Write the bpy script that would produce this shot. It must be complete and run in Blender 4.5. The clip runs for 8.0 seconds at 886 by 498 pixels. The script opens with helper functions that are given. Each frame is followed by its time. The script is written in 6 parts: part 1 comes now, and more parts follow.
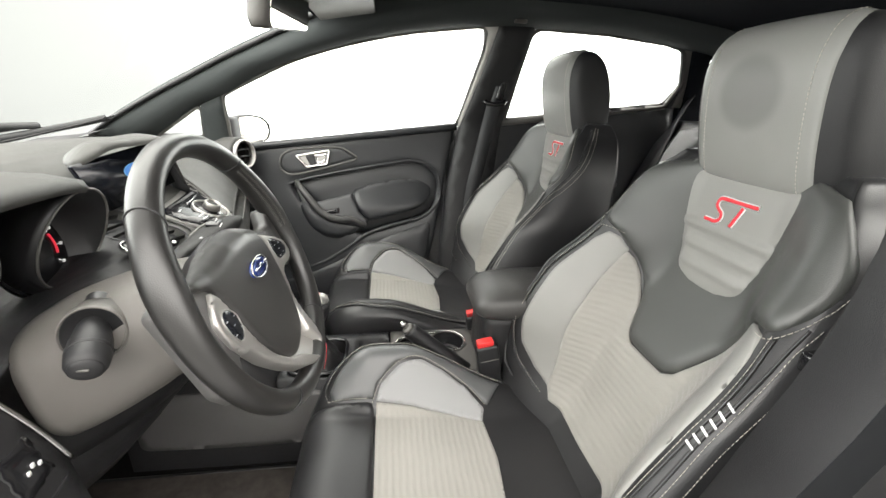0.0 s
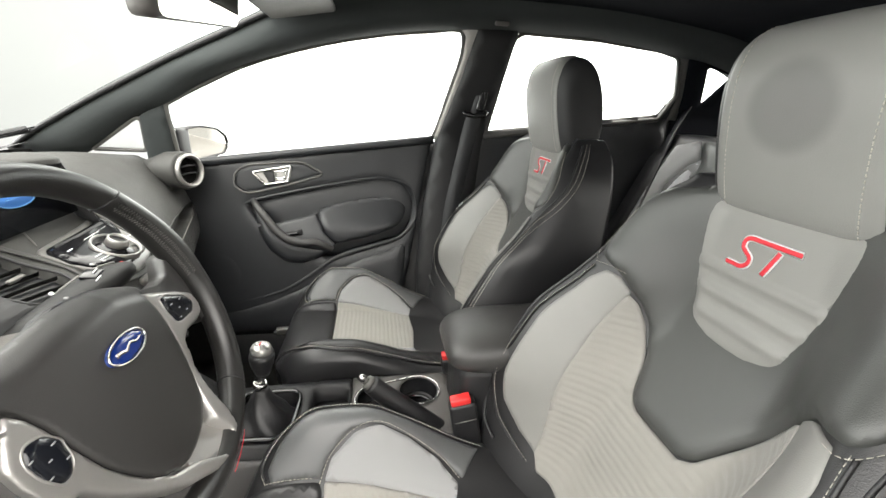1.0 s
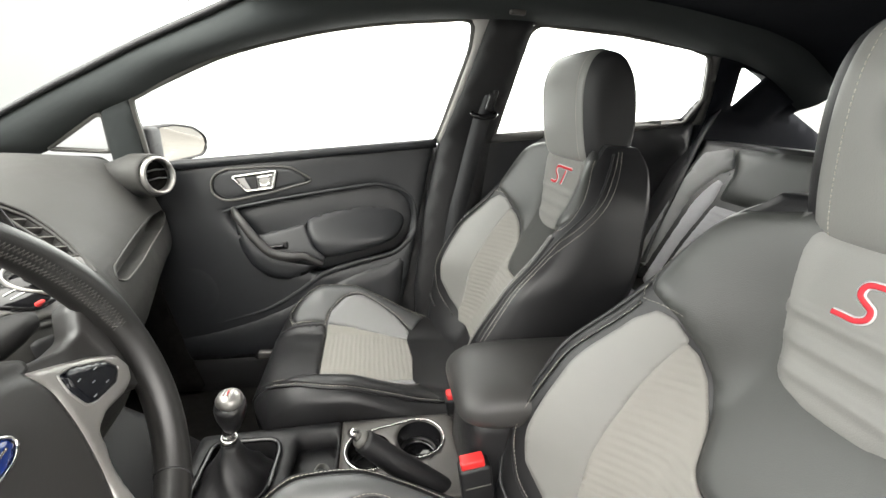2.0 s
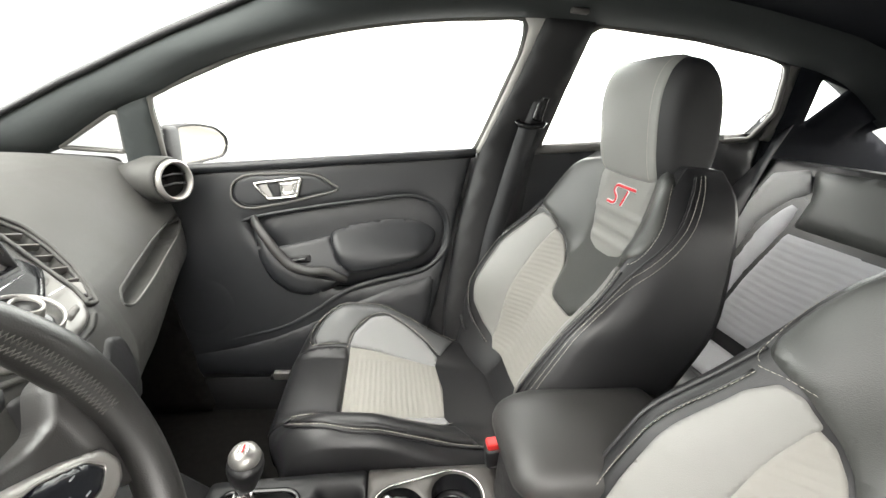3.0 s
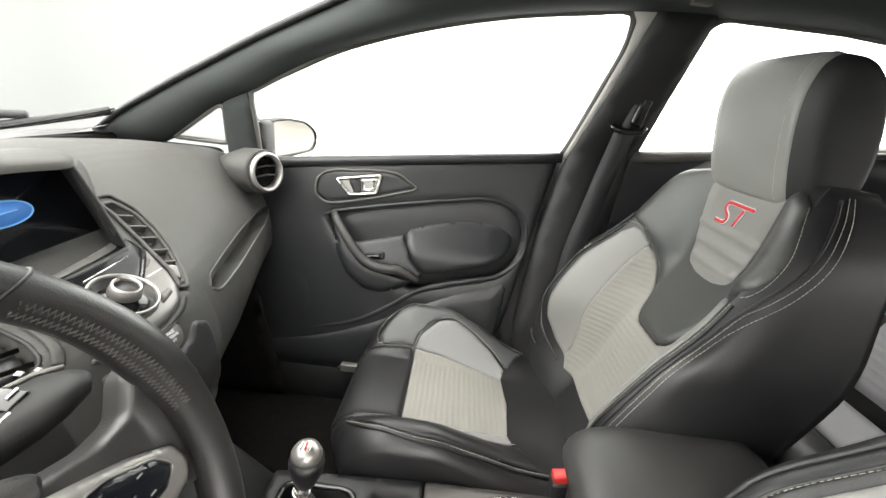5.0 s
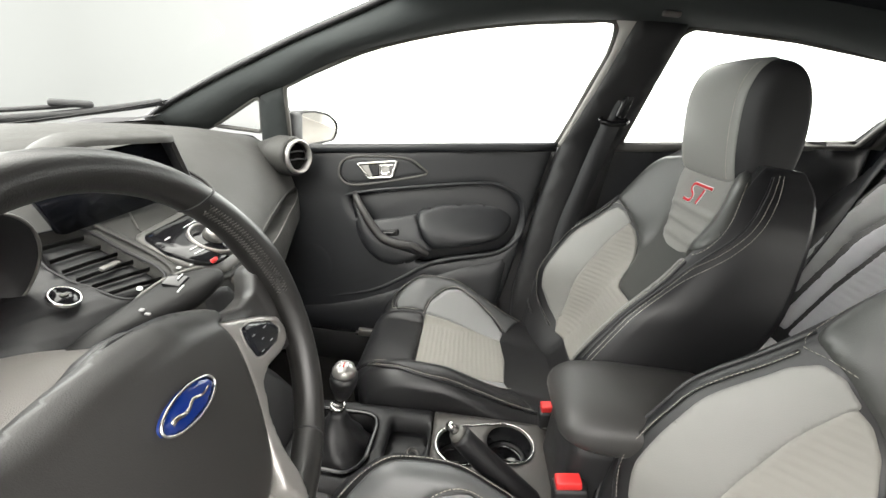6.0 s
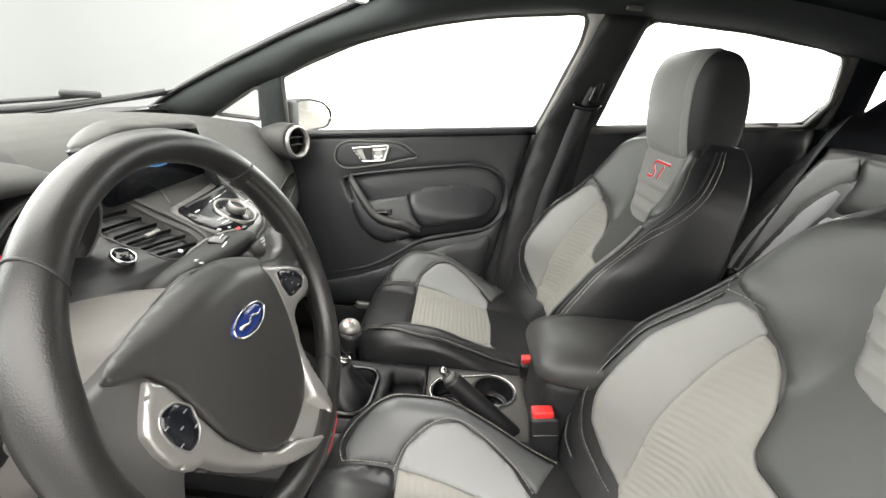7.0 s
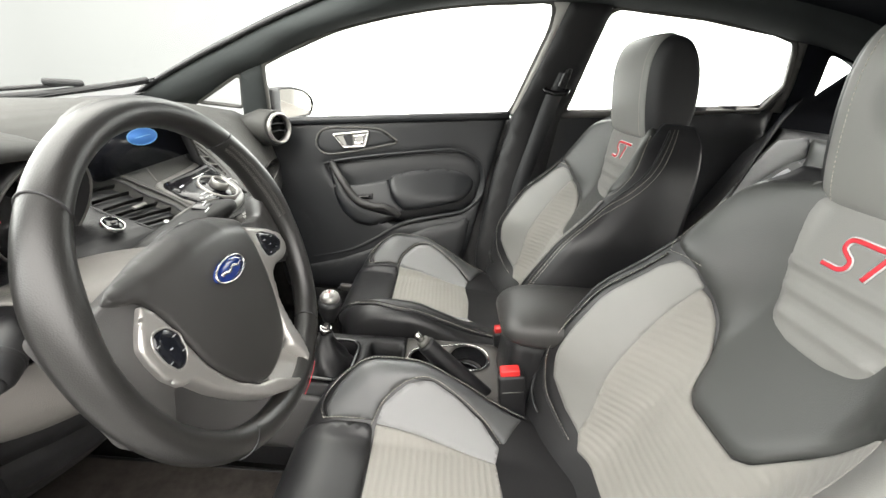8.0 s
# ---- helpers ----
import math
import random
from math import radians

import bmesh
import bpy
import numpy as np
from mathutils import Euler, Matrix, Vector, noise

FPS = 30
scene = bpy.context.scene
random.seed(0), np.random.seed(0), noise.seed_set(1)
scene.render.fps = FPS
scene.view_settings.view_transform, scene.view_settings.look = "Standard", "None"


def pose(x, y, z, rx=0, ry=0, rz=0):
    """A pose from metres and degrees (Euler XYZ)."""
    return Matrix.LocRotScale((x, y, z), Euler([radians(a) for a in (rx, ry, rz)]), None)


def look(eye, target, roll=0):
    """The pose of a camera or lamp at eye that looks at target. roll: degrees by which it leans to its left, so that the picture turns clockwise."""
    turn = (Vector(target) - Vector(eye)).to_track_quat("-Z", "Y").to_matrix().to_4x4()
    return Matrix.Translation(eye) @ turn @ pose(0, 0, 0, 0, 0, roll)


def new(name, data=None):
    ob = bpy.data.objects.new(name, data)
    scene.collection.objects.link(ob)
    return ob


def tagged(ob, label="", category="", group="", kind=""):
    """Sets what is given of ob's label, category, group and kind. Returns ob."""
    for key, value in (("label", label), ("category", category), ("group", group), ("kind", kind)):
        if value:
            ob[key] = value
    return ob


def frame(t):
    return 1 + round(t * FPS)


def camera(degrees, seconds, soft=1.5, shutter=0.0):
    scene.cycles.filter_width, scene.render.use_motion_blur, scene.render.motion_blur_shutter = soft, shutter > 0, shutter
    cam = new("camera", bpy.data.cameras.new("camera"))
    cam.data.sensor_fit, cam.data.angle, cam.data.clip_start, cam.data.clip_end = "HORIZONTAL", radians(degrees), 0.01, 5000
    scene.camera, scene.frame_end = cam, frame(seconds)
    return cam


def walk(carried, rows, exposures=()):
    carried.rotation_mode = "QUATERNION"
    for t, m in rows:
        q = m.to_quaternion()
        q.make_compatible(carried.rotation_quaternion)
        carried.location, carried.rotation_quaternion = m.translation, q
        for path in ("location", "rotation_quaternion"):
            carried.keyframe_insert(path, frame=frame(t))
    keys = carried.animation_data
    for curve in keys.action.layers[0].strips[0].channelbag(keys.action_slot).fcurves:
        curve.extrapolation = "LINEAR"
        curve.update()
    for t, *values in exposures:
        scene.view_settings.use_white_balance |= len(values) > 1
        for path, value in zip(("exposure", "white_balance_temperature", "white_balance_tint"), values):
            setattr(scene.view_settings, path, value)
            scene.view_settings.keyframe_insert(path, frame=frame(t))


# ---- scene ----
cam = camera(94.6, 8.0)
PATH = [
    (0, (-0.0955, -0.8747, 1.0872), (0.1848, 1.072, 0.3511), 2.2),
    (0.5, (-0.063, -0.798, 1.0914), (0.251, 1.154, 0.3826), 2.4),
    (1, (-0.0326, -0.7214, 1.0935), (0.3055, 1.2306, 0.3962), 2.5),
    (1.5, (-0.0231, -0.6437, 1.0882), (0.3476, 1.3041, 0.3962), 3.1),
    (3, (-0.0809, -0.4505, 1.0987), (0.2268, 1.5068, 0.4036), 4.9),
    (3.5, (-0.0924, -0.3885, 1.106), (0.1155, 1.5834, 0.4131), 5.0),
    (4, (-0.0924, -0.3465, 1.1092), (0.0158, 1.6296, 0.4057), 5.0),
    (5.5, (-0.0935, -0.4809, 1.0903), (-0.1617, 1.4868, 0.3595), 6.4),
    (6, (-0.0935, -0.567, 1.0893), (-0.1543, 1.3986, 0.3522), 6.6),
    (6.5, (-0.083, -0.6342, 1.0956), (-0.1218, 1.3209, 0.3311), 6.4),
    (7, (-0.0882, -0.6773, 1.0945), (-0.0903, 1.2695, 0.3049), 6.2),
    (7.5, (-0.0704, -0.7035, 1.0872), (-0.041, 1.2369, 0.2818), 6.1),
    (8, (-0.0494, -0.7434, 1.0777), (0.0011, 1.1939, 0.2692), 5.9),
]
walk(cam, [(t, look(eye, target, roll)) for t, eye, target, roll in PATH],
     [(0.0, -0.05), (1.5, -0.08), (2.8, 0.3), (3.5, 0.44), (4.2, 0.34), (5.3, 0.02), (6.5, -0.12), (8.0, -0.04)])

# ---- light ----
world = bpy.data.worlds.new("studio_light")
world.use_nodes = True
wn = world.node_tree.nodes
wl = world.node_tree.links
wn["Background"].inputs["Color"].default_value = (1.02, 0.985, 0.935, 1)
# soft light boxes overhead: brightest at the zenith, fading evenly to the horizon
sky_dir, sky_axes, sky_fade = wn.new("ShaderNodeTexCoord"), wn.new("ShaderNodeSeparateXYZ"), wn.new("ShaderNodeMapRange")
sky_fade.inputs["From Min"].default_value, sky_fade.inputs["From Max"].default_value = 0.0, 0.9
sky_fade.inputs["To Min"].default_value, sky_fade.inputs["To Max"].default_value = 7.5, 10.0
wl.new(sky_dir.outputs["Generated"], sky_axes.inputs["Vector"])
wl.new(sky_axes.outputs["Z"], sky_fade.inputs["Value"])
wl.new(sky_fade.outputs["Result"], wn["Background"].inputs["Strength"])
scene.world = world


# ---- materials ----
def mat(name, color, rough=0.5, metal=0.0, grain=0.0, grain_scale=400.0, tone=0.0, tone_scale=9.0, coat=0.0, sheen=0.0, spec=0.5, cells=0.0, rough_var=0.08):
    """Principled surface with blotchy tone at a large scale and grain (bump) at a small one."""
    m = bpy.data.materials.new(name)
    m.use_nodes = True
    n, l = m.node_tree.nodes, m.node_tree.links
    b = n["Principled BSDF"]
    b.inputs["Roughness"].default_value, b.inputs["Metallic"].default_value = rough, metal
    b.inputs["Coat Weight"].default_value, b.inputs["Sheen Weight"].default_value = coat, sheen
    b.inputs["Specular IOR Level"].default_value = spec
    co = n.new("ShaderNodeTexCoord")
    big = n.new("ShaderNodeTexNoise")
    big.inputs["Scale"].default_value, big.inputs["Detail"].default_value = tone_scale, 5
    l.new(co.outputs["Object"], big.inputs["Vector"])
    ramp = n.new("ShaderNodeMapRange")
    ramp.inputs["From Min"].default_value, ramp.inputs["From Max"].default_value = 0.3, 0.7
    ramp.inputs["To Min"].default_value, ramp.inputs["To Max"].default_value = 1 - tone, 1 + tone
    l.new(big.outputs["Fac"], ramp.inputs["Value"])
    mix = n.new("ShaderNodeVectorMath")
    mix.operation = "SCALE"
    mix.inputs[0].default_value = color
    l.new(ramp.outputs["Result"], mix.inputs["Scale"])
    l.new(mix.outputs["Vector"], b.inputs["Base Color"])
    rr = n.new("ShaderNodeMapRange")
    rr.inputs["From Min"].default_value, rr.inputs["From Max"].default_value = 0.3, 0.7
    rr.inputs["To Min"].default_value, rr.inputs["To Max"].default_value = max(0.02, rough - rough_var), min(1, rough + rough_var)
    l.new(big.outputs["Fac"], rr.inputs["Value"])
    l.new(rr.outputs["Result"], b.inputs["Roughness"])
    if grain:
        if cells:
            fine = n.new("ShaderNodeTexVoronoi")
            fine.inputs["Scale"].default_value = grain_scale
            fine.feature = "SMOOTH_F1"
            out = fine.outputs["Distance"]
        else:
            fine = n.new("ShaderNodeTexNoise")
            fine.inputs["Scale"].default_value, fine.inputs["Detail"].default_value = grain_scale, 3
            out = fine.outputs["Fac"]
        l.new(co.outputs["Object"], fine.inputs["Vector"])
        bump = n.new("ShaderNodeBump")
        bump.inputs["Strength"].default_value, bump.inputs["Distance"].default_value = grain, 0.0006
        l.new(out, bump.inputs["Height"])
        l.new(bump.outputs["Normal"], b.inputs["Normal"])
    return m


def glow(name, color, strength):
    m = bpy.data.materials.new(name)
    m.use_nodes = True
    b = m.node_tree.nodes["Principled BSDF"]
    b.inputs["Base Color"].default_value = (*color, 1)
    b.inputs["Emission Color"].default_value, b.inputs["Emission Strength"].default_value = (*color, 1), strength
    return m


def pane_material(name, tint, ior=1.3):
    """Thin glass: clear, with gloss that grows at a slant."""
    m = bpy.data.materials.new(name)
    m.use_nodes = True
    n, l = m.node_tree.nodes, m.node_tree.links
    n.remove(n["Principled BSDF"])
    clear, shine, mixed, fres = (n.new("ShaderNode" + k) for k in ("BsdfTransparent", "BsdfGlossy", "MixShader", "Fresnel"))
    clear.inputs["Color"].default_value = (*tint, 1)
    shine.inputs["Roughness"].default_value = 0.02
    fres.inputs["IOR"].default_value = ior
    l.new(fres.outputs["Fac"], mixed.inputs["Fac"])
    l.new(clear.outputs["BSDF"], mixed.inputs[1])
    l.new(shine.outputs["BSDF"], mixed.inputs[2])
    l.new(mixed.outputs["Shader"], n["Material Output"].inputs["Surface"])
    return m


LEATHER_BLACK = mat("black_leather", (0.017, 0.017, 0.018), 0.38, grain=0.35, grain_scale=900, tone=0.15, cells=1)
LEATHER_SOFT = mat("matt_black_leather", (0.015, 0.015, 0.016), 0.55, spec=0.4, grain=0.4, grain_scale=900, tone=0.15, cells=1)
LEATHER_CHAR = mat("charcoal_leather", (0.048, 0.0495, 0.047), 0.40, grain=0.35, grain_scale=900, tone=0.06, cells=1)
LEATHER_SHEEN = mat("sheen_grey_leather", (0.085, 0.087, 0.088), 0.36, grain=0.3, grain_scale=900, tone=0.06, cells=1)
LEATHER_GREY = mat("light_grey_leather", (0.198, 0.195, 0.186), 0.45, grain=0.3, grain_scale=900, tone=0.05, cells=1)
CLOTH_PALE = mat("pale_grey_smooth_cloth", (0.235, 0.235, 0.238), 0.7, grain=0.4, grain_scale=1500, tone=0.04, sheen=0.15)
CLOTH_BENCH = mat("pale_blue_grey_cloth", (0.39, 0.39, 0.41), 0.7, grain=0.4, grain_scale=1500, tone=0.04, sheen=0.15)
CLOTH_RIB = mat("ribbed_grey_cloth", (0.226, 0.217, 0.200), 0.75, grain=0.5, grain_scale=1500, tone=0.05, sheen=0.15)
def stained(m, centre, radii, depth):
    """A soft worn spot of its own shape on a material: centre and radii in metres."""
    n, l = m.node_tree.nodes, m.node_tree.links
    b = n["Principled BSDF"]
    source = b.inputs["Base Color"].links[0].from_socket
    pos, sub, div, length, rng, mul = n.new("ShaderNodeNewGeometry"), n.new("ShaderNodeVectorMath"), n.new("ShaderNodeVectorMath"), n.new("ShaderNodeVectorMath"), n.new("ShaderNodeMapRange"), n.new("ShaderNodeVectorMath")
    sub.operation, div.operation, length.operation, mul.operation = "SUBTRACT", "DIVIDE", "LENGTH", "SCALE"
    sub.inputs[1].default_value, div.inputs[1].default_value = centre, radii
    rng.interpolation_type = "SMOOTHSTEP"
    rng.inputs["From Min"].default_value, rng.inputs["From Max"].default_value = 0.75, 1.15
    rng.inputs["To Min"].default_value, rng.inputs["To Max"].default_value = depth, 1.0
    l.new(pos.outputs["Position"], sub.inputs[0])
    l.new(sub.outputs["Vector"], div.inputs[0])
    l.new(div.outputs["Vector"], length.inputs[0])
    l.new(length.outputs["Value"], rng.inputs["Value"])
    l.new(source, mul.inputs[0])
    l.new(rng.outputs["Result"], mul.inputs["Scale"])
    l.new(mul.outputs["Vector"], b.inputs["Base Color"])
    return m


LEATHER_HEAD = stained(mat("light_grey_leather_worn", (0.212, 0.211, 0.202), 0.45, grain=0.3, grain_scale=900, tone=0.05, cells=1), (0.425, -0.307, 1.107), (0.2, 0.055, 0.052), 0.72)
DASH = mat("dark_grey_soft_plastic", (0.042, 0.0415, 0.039), 0.55, spec=0.3, grain=0.6, grain_scale=1300, tone=0.08, cells=1)
TRIM = mat("black_hard_plastic", (0.016, 0.016, 0.017), 0.42, spec=0.35, grain=0.5, grain_scale=1400, tone=0.1, cells=1)
DOORMAT = mat("black_door_plastic", (0.017, 0.018, 0.020), 0.36, grain=0.35, grain_scale=1300, tone=0.08, cells=1, rough_var=0.02)
SHROUD = mat("grey_column_plastic", (0.092, 0.086, 0.080), 0.5, grain=0.5, grain_scale=1300, tone=0.06, cells=1)
PILLAR = mat("dark_grey_pillar_trim", (0.040, 0.045, 0.045), 0.8, spec=0.25, grain=0.6, grain_scale=900, tone=0.06)
LINING = mat("black_headliner_cloth", (0.008, 0.009, 0.012), 0.95, spec=0.12, grain=0.6, grain_scale=1200, tone=0.1)
CARPET = mat("black_carpet", (0.010, 0.0095, 0.009), 1.0, spec=0.1, grain=1.0, grain_scale=500, tone=0.3, tone_scale=60)
GLOSS = mat("gloss_black_plastic", (0.008, 0.008, 0.009), 0.12, tone=0.1, rough_var=0.03)
MATTE = mat("matte_black_plastic", (0.010, 0.010, 0.011), 0.5, grain=0.3, grain_scale=1200, tone=0.1)
WHEEL = mat("worn_black_leather", (0.013, 0.0125, 0.012), 0.36, spec=0.6, grain=0.22, grain_scale=900, tone=0.10, tone_scale=14, cells=1, rough_var=0.03)
HUB = mat("dark_airbag_plastic", (0.027, 0.0262, 0.0255), 0.37, grain=0.22, grain_scale=1300, tone=0.06, cells=1)
SILVER = mat("satin_silver_paint", (0.35, 0.34, 0.325), 0.38, metal=0.7, tone=0.05)
PANEL = mat("grey_console_paint", (0.15, 0.145, 0.138), 0.40, metal=0.3, tone=0.05)
CHROME = mat("chrome", (0.62, 0.61, 0.60), 0.22, metal=1.0, tone=0.03, rough_var=0.03)
VINYL = mat("dark_armrest_vinyl", (0.038, 0.037, 0.036), 0.40, grain=0.4, grain_scale=1000, tone=0.08, cells=1)
PLATE = mat("taupe_console_plate", (0.075, 0.070, 0.066), 0.42, metal=0.3, tone=0.05)
RED = mat("red_plastic", (0.62, 0.03, 0.03), 0.35, tone=0.05)
REDTHREAD = mat("red_embroidery", (0.60, 0.025, 0.04), 0.6, tone=0.08, tone_scale=200)
THREAD = mat("pale_thread", (0.40, 0.38, 0.33), 0.7, tone=0.1, tone_scale=300)
FLANK_LIT_SPOKE = mat("grey_console_lit_spoke_plastic", (0.075, 0.073, 0.072), 0.5, grain=0.4, grain_scale=1300, tone=0.06, cells=1)
LIT_CARPET = mat("lit_brownish_grey_carpet", (0.050, 0.044, 0.040), 1.0, spec=0.1, grain=1.0, grain_scale=500, tone=0.25, tone_scale=40)
STALK = mat("black_stalk_plastic", (0.006, 0.006, 0.006), 0.55, spec=0.3, grain=0.3, grain_scale=1200, tone=0.1)
FRAME_PALE = mat("pale_frame_paint", (0.42, 0.41, 0.385), 0.45, tone=0.05)
MARK_GREY = mat("grey_print", (0.30, 0.30, 0.30), 0.5)
WHITE = mat("white_print", (0.75, 0.75, 0.75), 0.5)
BLUE = mat("blue_enamel", (0.006, 0.022, 0.14), 0.15, tone=0.05, coat=0.5, rough_var=0.03)
SEAL = mat("grey_rubber_seal", (0.10, 0.097, 0.09), 0.45, tone=0.1)
WEBBING = mat("black_belt_webbing", (0.016, 0.017, 0.019), 0.6, grain=0.8, grain_scale=700, tone=0.1)
STUDIO = mat("grey_studio_floor", (0.20, 0.20, 0.195), 0.6, tone=0.02, tone_scale=1.0)
BODY = mat("dark_grey_car_paint", (0.05, 0.05, 0.055), 0.25, metal=0.4, coat=0.6, tone=0.03)
MIRROR = mat("mirror_glass", (0.62, 0.59, 0.55), 0.02, metal=1.0, tone=0.0, rough_var=0.0)
GLASS = pane_material("window_glass", (0.97, 0.985, 0.97))
SHIELD = pane_material("windshield_glass", (0.95, 0.975, 0.955), 1.06)
SCREEN = mat("dark_display", (0.006, 0.007, 0.010), 0.18, tone=0.05, rough_var=0.03)
SCREEN_BLUE = glow("lit_display_mark", (0.05, 0.17, 0.46), 0.33)
SCREEN_PALE = glow("lit_display_pale", (0.12, 0.30, 0.55), 0.33)
GAUGE_RED = glow("lit_gauge_red", (0.75, 0.03, 0.06), 0.6)
GAUGE_WHITE = glow("lit_gauge_white", (0.8, 0.8, 0.8), 0.4)
KNOB_BLUE = mat("blue_print", (0.02, 0.10, 0.55), 0.5)

# ---- tools ----
HOME = {}
UNIT, DROP = 1.05, -0.05   # the plan below is drawn in units of 1.05 m, 0.05 m too high


def real(p):
    """From the plan to metres."""
    return Vector((UNIT * float(p[0]), UNIT * float(p[1]), UNIT * float(p[2]) + DROP))


def thing(name, place, label, category, group="", kind=""):
    """An Empty at the base of a thing, which carries its parts."""
    ob = new(name)
    ob.location, ob.empty_display_size = real(place), 0.05
    HOME[ob] = real(place)
    return tagged(ob, label, category, group, kind)


def part(name, geo, material, parent=None, label="", smooth=True):
    """One mesh object out of (vertices, faces) of the plan, under a thing or a part."""
    v, f = geo
    base = HOME[parent] if parent else Vector((0, 0, 0))
    me = bpy.data.meshes.new(name)
    me.from_pydata([tuple(real(p) - base) for p in v], [], [tuple(int(i) for i in q) for q in f])
    me.materials.append(material)
    me.polygons.foreach_set("use_smooth", [smooth] * len(me.polygons))
    me.update()
    ob = new(name, me)
    HOME[ob] = base
    if parent:
        ob.parent = parent
    if label:
        tagged(ob, label)
    return ob


def sharp(ob, degrees=35):
    """Creases where faces meet at more than that angle."""
    bm = bmesh.new()
    bm.from_mesh(ob.data)
    bmesh.ops.recalc_face_normals(bm, faces=bm.faces)
    for e in bm.edges:
        if len(e.link_faces) == 2 and e.calc_face_angle(0) > radians(degrees):
            e.smooth = False
    bm.to_mesh(ob.data)
    bm.free()
    return ob


def rounded(pts, r, k=4):
    """A closed outline with its corners rounded by about r."""
    out = []
    n = len(pts)
    for i in range(n):
        p, a, b = (np.array(pts[j % n], float) for j in (i, i - 1, i + 1))
        da, db = np.linalg.norm(a - p), np.linalg.norm(b - p)
        s, e = p + (a - p) * min(r / da, 0.48), p + (b - p) * min(r / db, 0.48)
        for j in range(k + 1):
            t = j / k
            out.append((1 - t) ** 2 * s + 2 * t * (1 - t) * p + t * t * e)
    return np.array(out)


def spline(pts, per=6, closed=False):
    """Catmull-Rom through the points."""
    P = np.array(pts, float)
    n = len(P)
    out = []
    for i in range(n if closed else n - 1):
        g = (lambda j: P[j % n]) if closed else (lambda j: P[min(max(j, 0), n - 1)])
        a, b, c, d = g(i - 1), g(i), g(i + 1), g(i + 2)
        for j in range(per):
            t = j / per
            out.append(0.5 * (2 * b + (c - a) * t + (2 * a - 5 * b + 4 * c - d) * t * t + (3 * b - a - 3 * c + d) * t ** 3))
    if not closed:
        out.append(P[-1])
    return np.array(out)


def dense(pts, step, closed=True):
    """The same line with points at even small steps."""
    P = np.array(pts, float)
    Q = np.vstack([P, P[:1]]) if closed else P
    out = []
    for a, b in zip(Q[:-1], Q[1:]):
        n = max(1, int(np.ceil(np.linalg.norm(b - a) / step)))
        out += [a + (b - a) * j / n for j in range(n)]
    if not closed:
        out.append(Q[-1])
    return np.array(out)


def inside(pts, poly):
    x, y = pts[:, 0][:, None], pts[:, 1][:, None]
    a, b = poly, np.roll(poly, -1, 0)
    cross = ((a[:, 1] > y) != (b[:, 1] > y)) & (x < (b[:, 0] - a[:, 0]) * (y - a[:, 1]) / (b[:, 1] - a[:, 1] + 1e-12) + a[:, 0])
    return cross.sum(1) % 2 == 1


def distance(pts, poly):
    a, b = poly, np.roll(poly, -1, 0)
    best = np.full(len(pts), 1e9)
    for p, q in zip(a, b):
        d = q - p
        t = np.clip(((pts - p) @ d) / (d @ d + 1e-15), 0, 1)
        best = np.minimum(best, np.linalg.norm(pts - (p + t[:, None] * d), axis=1))
    return best


